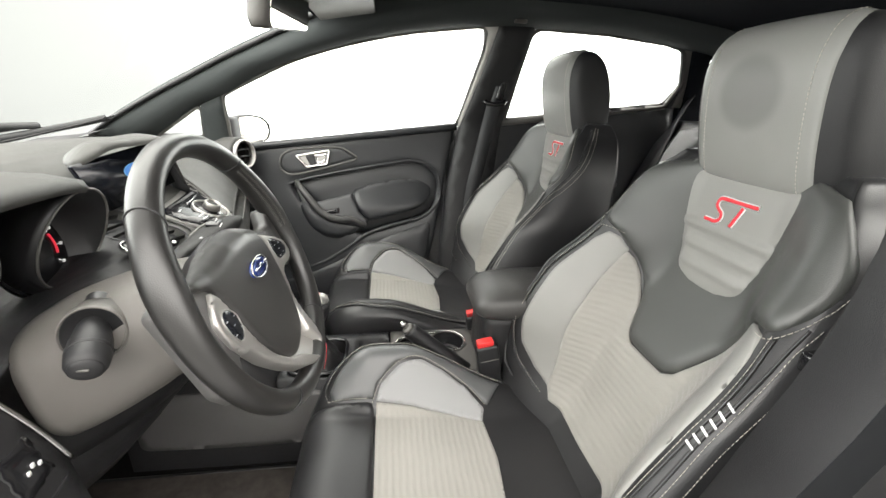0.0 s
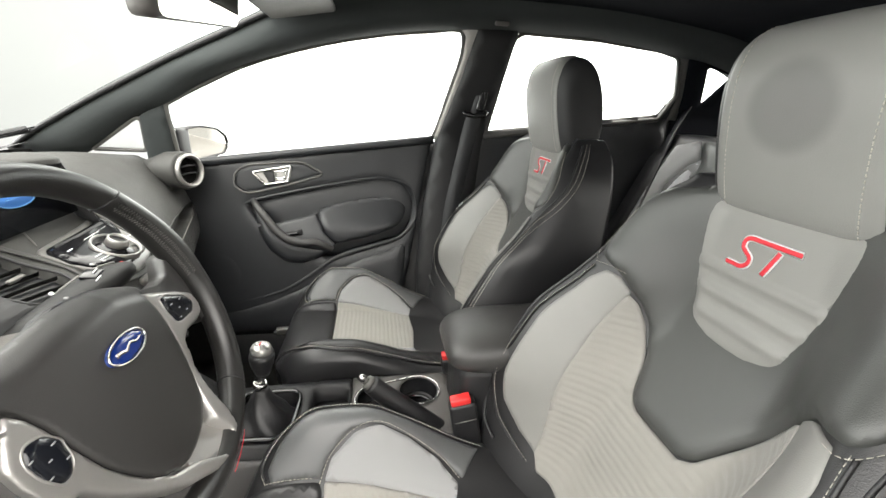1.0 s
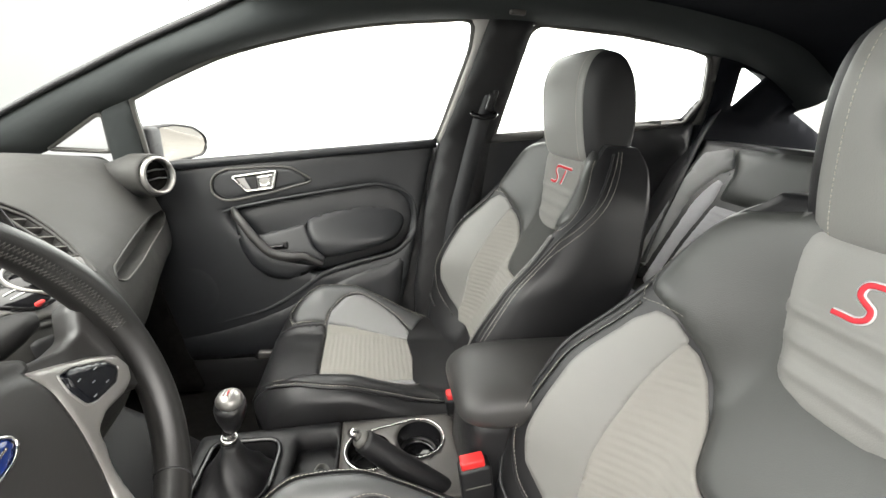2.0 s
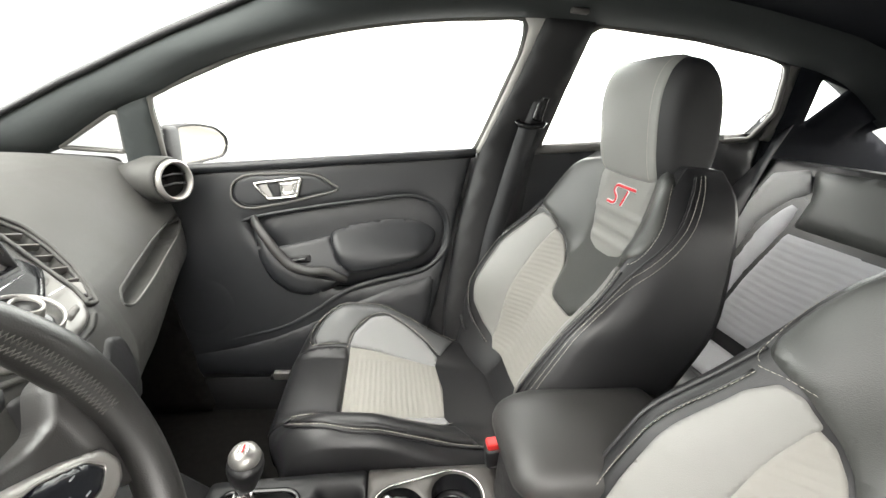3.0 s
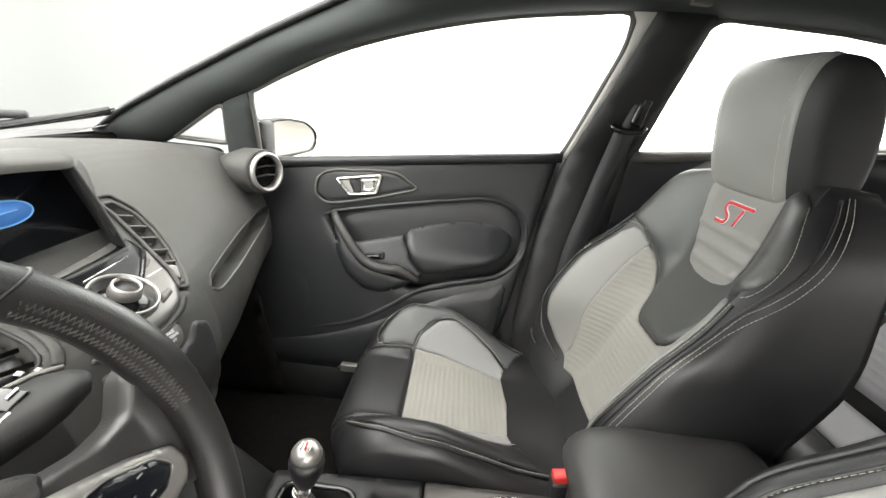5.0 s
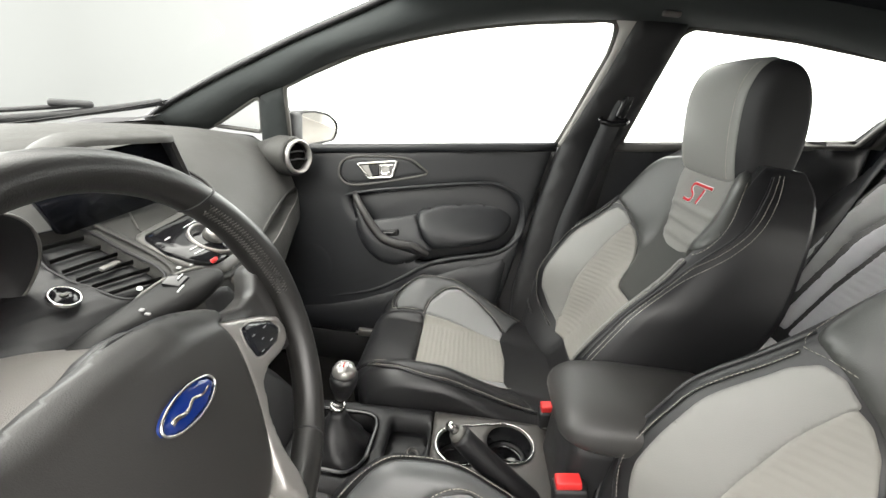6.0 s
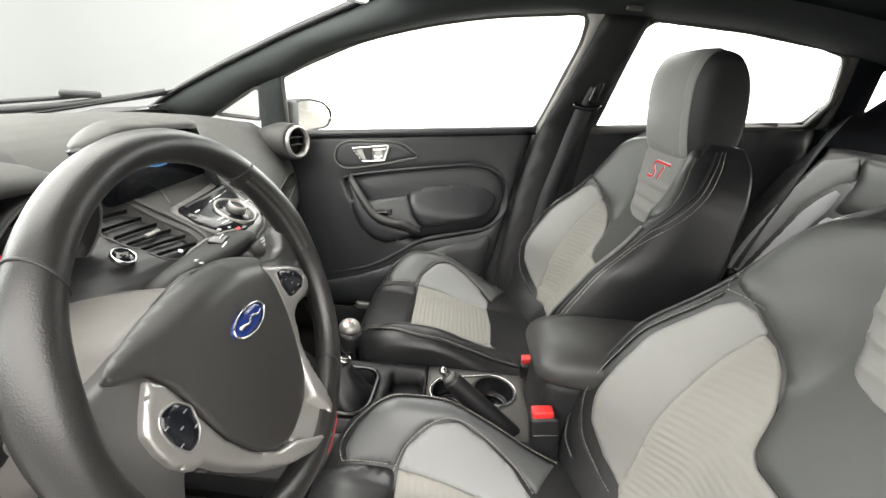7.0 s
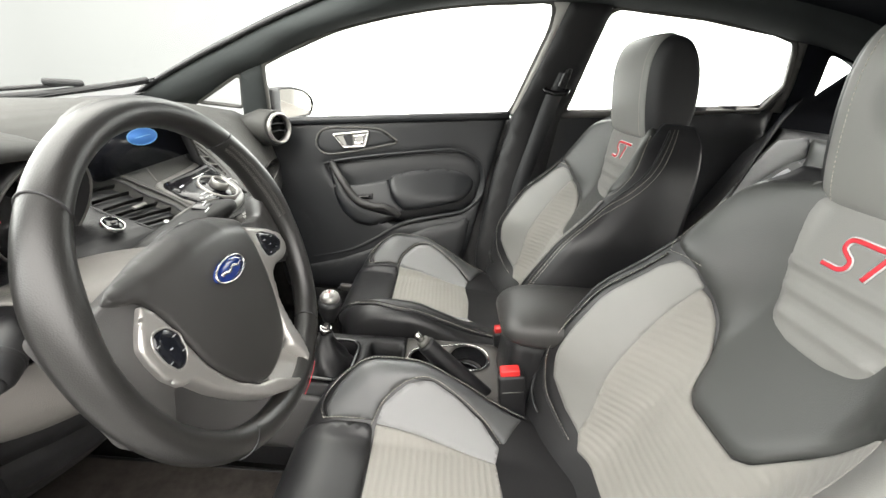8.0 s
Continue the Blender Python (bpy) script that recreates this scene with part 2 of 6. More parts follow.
def panel(outline, f, toward, step=0.012, puff=0.004, rim=0.02, sink=0.0015, thick=0.006, relief=None, holes=()):
    """A padded or plain panel on the surface f(a, b): outline and holes in metres-like a, b; toward: a point that its face looks at."""
    from mathutils import geometry
    ring = dense(outline, step)
    loops = [ring] + [dense(h, step) for h in holes]
    lo, hi = ring.min(0), ring.max(0)
    gx, gy = np.meshgrid(np.arange(lo[0], hi[0], step), np.arange(lo[1], hi[1], step * 0.87))
    gx = gx + (np.arange(gx.shape[0]) % 2)[:, None] * step * 0.5
    g = np.stack([gx.ravel(), gy.ravel()], 1)
    g = g[inside(g, ring)]
    for lp in loops:
        g = g[distance(g, lp) > step * 0.45]
    for h in loops[1:]:
        g = g[~inside(g, h)]
    pts, edges = [], []
    for lp in loops:
        s = len(pts)
        pts += list(lp)
        edges += [(s + i, s + (i + 1) % len(lp)) for i in range(len(lp))]
    nb = len(pts)
    pts = np.array(pts + list(g))
    v2, e2, f2, ov, oe, of = geometry.delaunay_2d_cdt([Vector(p) for p in pts], edges, [], 0, 1e-7)
    v2 = np.array([tuple(p) for p in v2])
    tri = np.array([t for t in f2 if len(t) == 3])
    mid = v2[tri].mean(1)
    keep = inside(mid, ring)
    for h in loops[1:]:
        keep &= ~inside(mid, h)
    tri = tri[keep]
    d = np.min([distance(v2, lp) for lp in loops], axis=0)
    k = np.clip(d / rim, 0, 1)
    h = puff * (1 - (1 - k) ** 2.2) - sink * (1 - np.clip(d / 0.004, 0, 1))
    if relief is not None:
        h = h + relief(v2[:, 0], v2[:, 1]) * np.clip(d / 0.01, 0, 1)
    e = 0.0015
    P = np.array([f(a, b) for a, b in v2])
    A = np.array([f(a + e, b) for a, b in v2]) - np.array([f(a - e, b) for a, b in v2])
    B = np.array([f(a, b + e) for a, b in v2]) - np.array([f(a, b - e) for a, b in v2])
    N = np.cross(A, B)
    N /= np.linalg.norm(N, axis=1)[:, None] + 1e-12
    c = np.argmin(np.linalg.norm(v2 - v2.mean(0), axis=1))
    if (np.array(toward) - P[c]) @ N[c] < 0:
        N, tri = -N, tri[:, ::-1]
    V = P + N * h[:, None]
    faces = [tuple(t) for t in tri]
    seen = {}
    for t in faces:
        for i in range(3):
            seen[(t[i], t[(i + 1) % 3])] = True
    rimedges = [q for q in seen if (q[1], q[0]) not in seen]
    low, verts = {}, list(V)
    for a, b in rimedges:
        for q in (a, b):
            if q not in low:
                low[q] = len(verts)
                verts.append(P[q] - N[q] * thick)
    faces += [(b, a, low[a], low[b]) for a, b in rimedges]
    return verts, faces


def loft(rings, closed=True, caps=True):
    n, v, f = len(rings[0]), [], []
    for r in rings:
        v += [tuple(p) for p in r]
    for i in range(len(rings) - 1):
        for j in range(n if closed else n - 1):
            a, b = i * n + j, i * n + (j + 1) % n
            f.append((a, b, b + n, a + n))
    if caps and closed:
        f += [tuple(range(n))[::-1], tuple(range((len(rings) - 1) * n, len(rings) * n))]
    return v, f


def tube(pts, r, n=8, closed=False, flat=1.0, up=(0, 0, 1)):
    """A round (or flattened) bar along the points; r may vary along it."""
    P = np.array(pts, float)
    m = len(P)
    rs = np.broadcast_to(np.array(r, float), (m,))
    rings = []
    for i in range(m):
        d = (P[(i + 1) % m] - P[i - 1]) if closed else P[min(i + 1, m - 1)] - P[max(i - 1, 0)]
        d = d / (np.linalg.norm(d) + 1e-12)
        s = np.cross(d, up)
        if np.linalg.norm(s) < 0.05:
            s = np.cross(d, (1, 0.2, 0))
        s /= np.linalg.norm(s)
        t = np.cross(s, d)
        rings.append([P[i] + rs[i] * (math.cos(q) * s + flat * math.sin(q) * t) for q in np.arange(n) * 2 * math.pi / n])
    if closed:
        rings.append(rings[0])
    v, f = loft(rings, True, not closed)
    return v, f


def join(*geos):
    v, f = [], []
    for gv, gf in geos:
        s = len(v)
        v += list(gv)
        f += [tuple(i + s for i in q) for q in gf]
    return v, f


def turned(profile, centre, axis, n=32, up=(0, 0, 1)):
    """A turned piece: (radius, height) pairs round an axis."""
    ax = np.array(axis, float)
    ax /= np.linalg.norm(ax)
    s = np.cross(ax, up)
    if np.linalg.norm(s) < 0.05:
        s = np.cross(ax, (1, 0, 0))
    s /= np.linalg.norm(s)
    t = np.cross(ax, s)
    c = np.array(centre, float)
    hollow = profile[0][0] > 0.002
    profile = list(profile) + [profile[0]] if hollow else profile
    return loft([[c + ax * h + max(r, 1e-5) * (math.cos(q) * s + math.sin(q) * t) for q in np.arange(n) * 2 * math.pi / n] for r, h in profile], True, not hollow)


def box(centre, size, bevel=0.006, m=None, seg=3):
    """A box with rounded edges; m turns it about its centre."""
    bm = bmesh.new()
    bmesh.ops.create_cube(bm, size=1)
    bmesh.ops.scale(bm, vec=size, verts=bm.verts)
    if bevel:
        bmesh.ops.bevel(bm, geom=bm.edges[:], offset=bevel, segments=seg, affect="EDGES", profile=0.5)
    if m is not None:
        bmesh.ops.transform(bm, matrix=m, verts=bm.verts)
    bmesh.ops.translate(bm, vec=centre, verts=bm.verts)
    bm.verts.index_update()
    v, f = [tuple(p.co) for p in bm.verts], [tuple(p.index for p in q.verts) for q in bm.faces]
    bm.free()
    return v, f


def slab(outline, lift, axis_u, axis_v, origin, thick, bevel=0.0):
    """A flat plate: outline in u, v on a plane, extruded along its normal, with a small chamfer."""
    u, v, o = (np.array(q, float) for q in (axis_u, axis_v, origin))
    n = np.cross(u, v)
    n /= np.linalg.norm(n)
    O = np.array(outline, float)
    c = O.mean(0)
    rings = [[o + u * p[0] + v * p[1] + n * lift for p in O], [o + u * p[0] + v * p[1] + n * (lift + thick - bevel) for p in O]]
    if bevel:
        Q = c + (O - c) * (1 - bevel / (np.linalg.norm(O - c, axis=1).mean() + 1e-9))
        rings.append([o + u * p[0] + v * p[1] + n * (lift + thick) for p in Q])
    return loft(rings)


def stitches(line, normal, gap=0.0062, size=0.0042, r=0.00065):
    """Short raised thread stitches along a line; normal(i) is not needed where the line lies proud already."""
    P = dense(line, 0.001, closed=False)
    s = np.concatenate([[0], np.cumsum(np.linalg.norm(np.diff(P, axis=0), axis=1))])
    v, f = [], []
    for q in np.arange(0, s[-1] - size, gap):
        i, j = np.searchsorted(s, q), min(np.searchsorted(s, q + size), len(P) - 1)
        a, b = P[i], P[j]
        d = b - a
        if np.linalg.norm(d) < 1e-5:
            continue
        d /= np.linalg.norm(d)
        n = np.array(normal, float)
        n = n - d * (n @ d)
        n /= np.linalg.norm(n) + 1e-9
        w = np.cross(d, n)
        k = len(v)
        for p in (a, b):
            v += [p + w * r, p + n * r * 1.2, p - w * r, p - n * r]
        f += [(k, k + 1, k + 5, k + 4), (k + 1, k + 2, k + 6, k + 5), (k + 2, k + 3, k + 7, k + 6), (k + 3, k, k + 4, k + 7), (k, k + 3, k + 2, k + 1), (k + 4, k + 5, k + 6, k + 7)]
    return v, f


def lin(x, xs, ys):
    return float(np.interp(x, xs, ys))


SLOPES = {}


def curve(x, xs, ys):
    """A smooth curve through the values, with no overshoot."""
    key = (xs, ys)
    if key not in SLOPES:
        h, d = np.diff(xs), np.diff(ys) / np.diff(xs)
        m = np.zeros(len(xs))
        for i in range(1, len(xs) - 1):
            if d[i - 1] * d[i] > 0:
                w1, w2 = 2 * h[i] + h[i - 1], h[i] + 2 * h[i - 1]
                m[i] = (w1 + w2) / (w1 / d[i - 1] + w2 / d[i])
        m[0], m[-1] = d[0], d[-1]
        SLOPES[key] = m
    m = SLOPES[key]
    x = min(max(x, xs[0]), xs[-1])
    i = min(max(int(np.searchsorted(xs, x)) - 1, 0), len(xs) - 2)
    h = xs[i + 1] - xs[i]
    t = (x - xs[i]) / h
    return float((1 + 2 * t) * (1 - t) ** 2 * ys[i] + t * (1 - t) ** 2 * h * m[i] + t * t * (3 - 2 * t) * ys[i + 1] + t * t * (t - 1) * h * m[i + 1])


def ease(x):
    x = min(1.0, max(0.0, x))
    return x * x * (3 - 2 * x)


def lettering(words, size, place, along, upward):
    """Raised letters in the built-in font: centred at a place of the plan, along a line, with a direction that is up."""
    data = bpy.data.curves.new("words", "FONT")
    data.body, data.size, data.extrude, data.align_x, data.resolution_u = words, size, 0.0003, "CENTER", 2
    ob = bpy.data.objects.new("words", data)
    scene.collection.objects.link(ob)
    bpy.context.view_layer.update()
    me = ob.evaluated_get(bpy.context.evaluated_depsgraph_get()).to_mesh()
    r_, u_ = np.array(along, float), np.array(upward, float)
    r_ /= np.linalg.norm(r_)
    u_ -= r_ * (u_ @ r_)
    u_ /= np.linalg.norm(u_)
    n_ = np.cross(r_, u_)
    geo = [tuple(np.array(place) + r_ * p.co[0] + u_ * p.co[1] + n_ * p.co[2]) for p in me.vertices], [tuple(q.vertices) for q in me.polygons]
    bpy.data.objects.remove(ob)
    bpy.data.curves.remove(data)
    return geo


# ---- studio ----
part("ground", ([(-60, -60, 0.0477), (60, -60, 0.0477), (60, 60, 0.0477), (-60, 60, 0.0477)], [(0, 1, 2, 3)]), STUDIO)
tagged(bpy.data.objects["ground"], "plain grey studio floor under the car", "floor", kind="structure")


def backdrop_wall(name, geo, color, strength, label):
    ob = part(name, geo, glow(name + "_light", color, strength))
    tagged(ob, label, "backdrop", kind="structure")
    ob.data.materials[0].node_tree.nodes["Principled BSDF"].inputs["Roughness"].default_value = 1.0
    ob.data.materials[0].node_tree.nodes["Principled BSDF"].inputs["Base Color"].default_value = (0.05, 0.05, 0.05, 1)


# front wall: added glow that lights the seats through the windshield
backdrop_wall("glow_wall_front", ([(-6, -8, 0.06), (-6, 3.98, 0.06), (-6, 3.98, 5), (-6, -8, 5)], [(0, 1, 2, 3)]), (0.97, 0.97, 0.93), 10.0, "glowing wall added ahead to light the seats through the windshield")
backdrop_wall("backdrop_side", ([(-6.02, 4, 0.06), (7, 4, 0.06), (7, 4, 5), (-6.02, 4, 5)], [(0, 1, 2, 3)]), (0.96, 0.97, 0.93), 7.5, "white studio wall with its own glow, bright beside the car and dimmer farther along")
# near wall: added out of view to hold back low light from the driver side
tagged(part("light_block_near", ([(-6, -4, 0.06), (8, -4, 0.06), (8, -4, 1.9), (-6, -4, 1.9), (-6, -4.1, 0.06), (8, -4.1, 0.06), (8, -4.1, 1.9), (-6, -4.1, 1.9)], [(0, 3, 2, 1), (4, 5, 6, 7), (3, 7, 6, 2), (0, 4, 7, 3), (1, 2, 6, 5)]), mat("light_block_grey_paint", (0.22, 0.22, 0.215), 0.8, tone=0.03, tone_scale=1.0)), "unseen plain grey wall added to block low light from the driver side", "backdrop", kind="structure")
# the wall glows in place of being lit; the glow fades towards both ends of the studio
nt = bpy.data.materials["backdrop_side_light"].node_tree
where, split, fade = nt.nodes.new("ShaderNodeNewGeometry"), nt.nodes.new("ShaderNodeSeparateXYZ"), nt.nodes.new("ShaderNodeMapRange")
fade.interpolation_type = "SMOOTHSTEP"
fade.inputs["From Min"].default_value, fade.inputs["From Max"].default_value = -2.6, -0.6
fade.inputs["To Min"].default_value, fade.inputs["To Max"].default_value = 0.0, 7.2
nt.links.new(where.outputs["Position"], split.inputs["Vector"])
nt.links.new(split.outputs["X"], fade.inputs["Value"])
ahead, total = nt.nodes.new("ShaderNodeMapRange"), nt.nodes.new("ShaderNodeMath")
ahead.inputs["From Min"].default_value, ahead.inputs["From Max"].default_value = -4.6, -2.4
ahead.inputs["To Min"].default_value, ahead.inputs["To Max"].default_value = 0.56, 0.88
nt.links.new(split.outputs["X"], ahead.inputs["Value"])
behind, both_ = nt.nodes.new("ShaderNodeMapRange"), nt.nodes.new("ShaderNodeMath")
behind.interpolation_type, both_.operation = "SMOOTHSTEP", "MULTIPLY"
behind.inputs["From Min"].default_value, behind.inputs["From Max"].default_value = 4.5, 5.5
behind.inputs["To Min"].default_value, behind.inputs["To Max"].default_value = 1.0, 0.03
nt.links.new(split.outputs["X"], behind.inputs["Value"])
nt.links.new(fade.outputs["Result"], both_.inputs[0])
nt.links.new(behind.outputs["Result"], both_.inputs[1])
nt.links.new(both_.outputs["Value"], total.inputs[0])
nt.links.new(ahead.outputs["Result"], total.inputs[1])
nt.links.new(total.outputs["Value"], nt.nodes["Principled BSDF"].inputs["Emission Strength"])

# ---- car shell ----
RAIL_LOW = [(-0.93, 0.676, 0.895), (-0.835, 0.661, 0.924), (-0.679, 0.621, 1.022), (-0.568, 0.602, 1.068), (-0.47, 0.58, 1.121), (-0.348, 0.559, 1.173), (-0.179, 0.539, 1.222), (-0.015, 0.525, 1.255), (0.15, 0.517, 1.275), (0.25, 0.515, 1.281), (0.345, 0.515, 1.281), (0.607, 0.516, 1.278), (0.862, 0.527, 1.250), (0.97, 0.533, 1.235), (1.077, 0.547, 1.205), (1.25, 0.57, 1.13)]
RAIL_TOP = [(-1.02, 0.63, 0.93), (-0.923, 0.595, 0.986), (-0.775, 0.575, 1.063), (-0.683, 0.56, 1.108), (-0.60, 0.545, 1.147), (-0.531, 0.53, 1.178), (-0.401, 0.50, 1.234), (-0.27, 0.465, 1.285), (-0.08, 0.435, 1.325), (0.08, 0.42, 1.335), (0.30, 0.415, 1.338), (0.60, 0.415, 1.332), (0.87, 0.43, 1.31), (0.98, 0.44, 1.295), (1.10, 0.46, 1.27), (1.28, 0.50, 1.20)]
RAIL_TOP = [tuple(np.array(a) + (np.array(b) - np.array(a)) * float(np.interp(a[0], (-1.0, -.35, .0), (.09, .09, .0)))) for a, b in zip(RAIL_TOP, RAIL_LOW)]
LOW, TOP = spline(RAIL_LOW, 5), spline(RAIL_TOP, 5)


def flip(geo, side):
    """The piece for the right side, or its mirror image for the left."""
    v, f = geo
    return (v, f) if side > 0 else ([(p[0], -p[1], p[2]) for p in v], [tuple(q)[::-1] for q in f])


def belt(x):
    return 0.9695 + 0.122 * x


def side_y(x, z):
    b = belt(x)
    if z >= b:
        return 0.642 - 0.41 * (z - 0.97)
    return lin(z, (0.30, 0.40, 0.55, 0.68, 0.78, 0.88, 0.95, 1.05), (0.535, 0.548, 0.575, 0.598, 0.615, 0.628, 0.634, 0.625))


def rail(side):
    rings = []
    for a, b in zip(TOP, LOW):
        d = b - a
        w = np.array([0, -0.55, -0.25]) * np.linalg.norm(d)
        front = [a + d * t + w * 0.35 * math.sin(math.pi * t) ** 0.8 for t in np.linspace(0, 1, 9)]
        back = [b + np.array([0, 0.035, 0.012]), a + np.array([0, 0.04, 0.03])]
        rings.append(front + back)
    return flip(loft(rings), side)


for s, nm in ((1, "right"), (-1, "left")):
    ob = part("pillar_trim_" + nm, rail(s), PILLAR)
    tagged(sharp(ob, 50), "dark grey cloth-like trim of the front pillar and roof rail", "pillar trim", kind="structure")

    seal_line = [(p[0] - .004, s * (p[1] - .004), p[2] + .004) for p in TOP[:42]]
    tagged(part("windshield_seal_" + nm, tube(seal_line, .0075, 8), MATTE), "black rubber edge between windshield and pillar trim", "seal", kind="structure")

# headliner and roof skin
rings = []
for a in TOP[34:]:
    ys = np.linspace(-1, 1, 17)
    low = [(a[0] - 0.035 * (1 - t * t) * (1 if a[0] < 0 else 0.3), a[1] * t, a[2] + 0.022 * (1 - t * t)) for t in ys]
    rings.append(low + [(p[0], p[1] * 1.06, p[2] + 0.035) for p in low[::-1]])
ob = part("ceiling", loft(rings), LINING)
tagged(sharp(ob, 50), "black cloth headliner under the car roof", "headliner", kind="structure")

# windshield with its dark printed border
rings = []
for i in range(4, 36):
    a = TOP[i]
    k = (35 - i) / 31
    rings.append([(a[0] - (0.05 + 0.13 * k) * (1 - t * t) - 0.012, a[1] * t, a[2] + 0.008 - 0.085 * k * (1 - t * t)) for t in np.linspace(-1.0, 1.0, 25)])
ob = part("windshield", loft(rings, False), SHIELD)
ob.visible_shadow = False
tagged(ob, "clear curved windshield glass", "windshield", kind="structure")
edge = [np.array(r[0]) for r in rings]


def strip(line, width, thick=0.004):
    """A flat band along a line, lying across y."""
    P = np.array(line)
    return loft([[p + np.array(q) for q in ((0, 0, 0), (0, 0, thick), (width[0], width[1], width[2] + thick), (width[0], width[1], width[2]))] for p in P])


base = np.array(rings[1])
border = part("windshield_border", strip(base[1:-1] + np.array([0.012, 0, 0.0]), (0.055, 0, 0.016)), MATTE)
tagged(border, "black printed band along the foot of the windshield", "windshield border", kind="structure")

# cowl outside the foot of the windshield
cowl = [[(x + dx, y, z) for x, y, z in [(p[0] - 0.0, p[1], p[2] + dz) for p in base]] for dx, dz in ((-0.01, -0.035), (-0.10, -0.055), (-0.22, -0.07), (-0.22, -0.14), (0.0, -0.14))]
ob = part("cowl", loft(cowl, False), MATTE)
tagged(ob, "black plastic cowl below the windshield", "cowl", kind="structure")


def side_panel(pts, r, thick, y0, puff=0.0, rim=0.02, holes=(), step=0.03, f=None):
    g = f or (lambda x, z: np.array([x, side_y(x, z) + y0, z]))
    return panel(rounded(pts, r), g, (pts[0][0], -3, 0.9), step, puff, rim, 0.0, thick, holes=holes)


# middle pillars, rear side trim, rear doors
def middle_pillar(side):
    pts = [(0.115, 0.34), (0.098, 0.56), (0.125, 0.80), (0.16, 0.985), (0.215, 1.165), (0.245, 1.29), (0.355, 1.29), (0.33, 1.13), (0.305, 1.005), (0.285, 0.80), (0.28, 0.34)]
    if side < 0:
        pts = [(x + 0.085, z) for x, z in pts]
    return flip(side_panel(pts, 0.02, 0.05, -0.022, 0.006, 0.025), side)


def rear_door(side):
    pts = [(0.255, 0.36), (0.258, 0.80), (0.280, belt(0.280)), (0.60, belt(0.60)), (0.945, belt(0.945)), (0.96, 0.92), (0.93, 0.70), (0.80, 0.50), (0.72, 0.36)]
    return flip(side_panel(pts, 0.015, 0.012, -0.008, 0.004, 0.03), side)


def rear_trim(side):
    pts = [(0.72, 0.33), (0.81, 0.50), (0.94, 0.70), (0.96, 0.92), (.948, 1.07), (.936, 1.14), (.893, 1.256), (0.97, 1.242), (1.08, 1.212), (1.25, 1.14), (1.50, 1.02), (1.50, 0.33)]
    hole = rounded([(.972, 1.228), (1.074, 1.209), (1.012, 1.118)], 0.012)
    return flip(side_panel(pts, 0.01, 0.010, -0.012, 0.004, 0.03, holes=[hole]), side)


for s, nm in ((1, "right"), (-1, "left")):
    tagged(part("middle_pillar_" + nm, middle_pillar(s), TRIM), "black plastic pillar trim between front and rear door", "pillar trim", kind="structure")
    tagged(part("rear_side_trim_" + nm, rear_trim(s), LINING), "black rear pillar trim round a small side window", "pillar trim", kind="structure")

# floor, sills, footwell and rear closing walls
tagged(part("floor", box((0.20, 0, 0.245), (2.6, 1.36, 0.05), 0.004), CARPET), "black carpeted car floor", "floor", kind="structure")
tagged(part("bulkhead", box((-0.98, 0, 0.58), (0.05, 1.36, 0.70), 0.01), CARPET), "black carpeted footwell wall below the dashboard", "bulkhead", kind="structure")
tagged(part("tailgate_wall", box((1.52, 0, 0.62), (0.04, 1.30, 0.66), 0.01), LINING), "black inner side of the closed tailgate", "tailgate", kind="structure")
tagged(part("parcel_shelf", box((1.27, 0, 0.93), (0.46, 1.14, 0.02), 0.006), LINING), "black parcel shelf behind the rear seat", "shelf", kind="structure")
for s, nm in ((1, "right"), (-1, "left")):
    sill = flip(loft([[(x, 0.53, 0.27), (x, 0.535, 0.355), (x, 0.55, 0.375), (x, 0.64, 0.385), (x, 0.70, 0.36), (x, 0.70, 0.25)] for x in np.linspace(-0.72, 1.0, 6)]), s)
    tagged(sharp(part("sill_" + nm, sill, TRIM)), "black plastic door sill trim", "sill", kind="structure")
    skirt = flip(loft([[(x, 0.72, 0.18), (x, 0.80, 0.22), (x, 0.80, 0.36), (x, 0.71, 0.37)] for x in np.linspace(-0.95, 1.4, 4)]), s)
    tagged(sharp(part("rocker_" + nm, skirt, BODY)), "dark painted outer rocker panel", "car body", kind="structure")
    kick = flip(side_panel([(-0.95, 0.28), (-0.95, 0.90), (-0.72, 0.90), (-0.60, 0.60), (-0.50, 0.28)], 0.02, 0.03, -0.02), s)
    tagged(part("kick_panel_" + nm, kick, CARPET), "black footwell side trim", "side trim", kind="structure")

roof = []
for a in TOP[36:]:
    roof.append([(a[0] - 0.05 * (1 - t * t), (a[1] + 0.07) * t, a[2] + 0.062 + 0.03 * (1 - t * t)) for t in np.linspace(-1, 1, 15)])
tagged(part("roof", loft(roof + [[(p[0], p[1], p[2] - 0.012) for p in roof[-1]]] + [[(p[0], p[1], p[2] - 0.012) for p in r] for r in roof[::-1]], False), BODY), "dark painted car roof panel", "car roof", kind="structure")

pane = part("rear_window", ([(1.50, -0.56, 0.96), (1.50, 0.56, 0.96), (1.29, 0.50, 1.205), (1.29, -0.50, 1.205)], [(0, 1, 2, 3)]), GLASS)
pane.visible_shadow = False
tagged(pane, "clear rear window above the tailgate", "window", kind="structure")

# small sill plate by the passenger floor
ob = thing("sill_clip", (-0.32, 0.52, 0.375), "small pale grey clip on the black door sill", "clip")
part("clip", box((-0.325, 0.525, 0.386), (0.05, 0.018, 0.022), 0.004), PANEL, ob)
part("clip_base", box((-0.325, 0.53, 0.375), (0.07, 0.012, 0.012), 0.003), MATTE, ob)


# ---- passenger door ----
def door_y(x, z):
    return side_y(x, z)


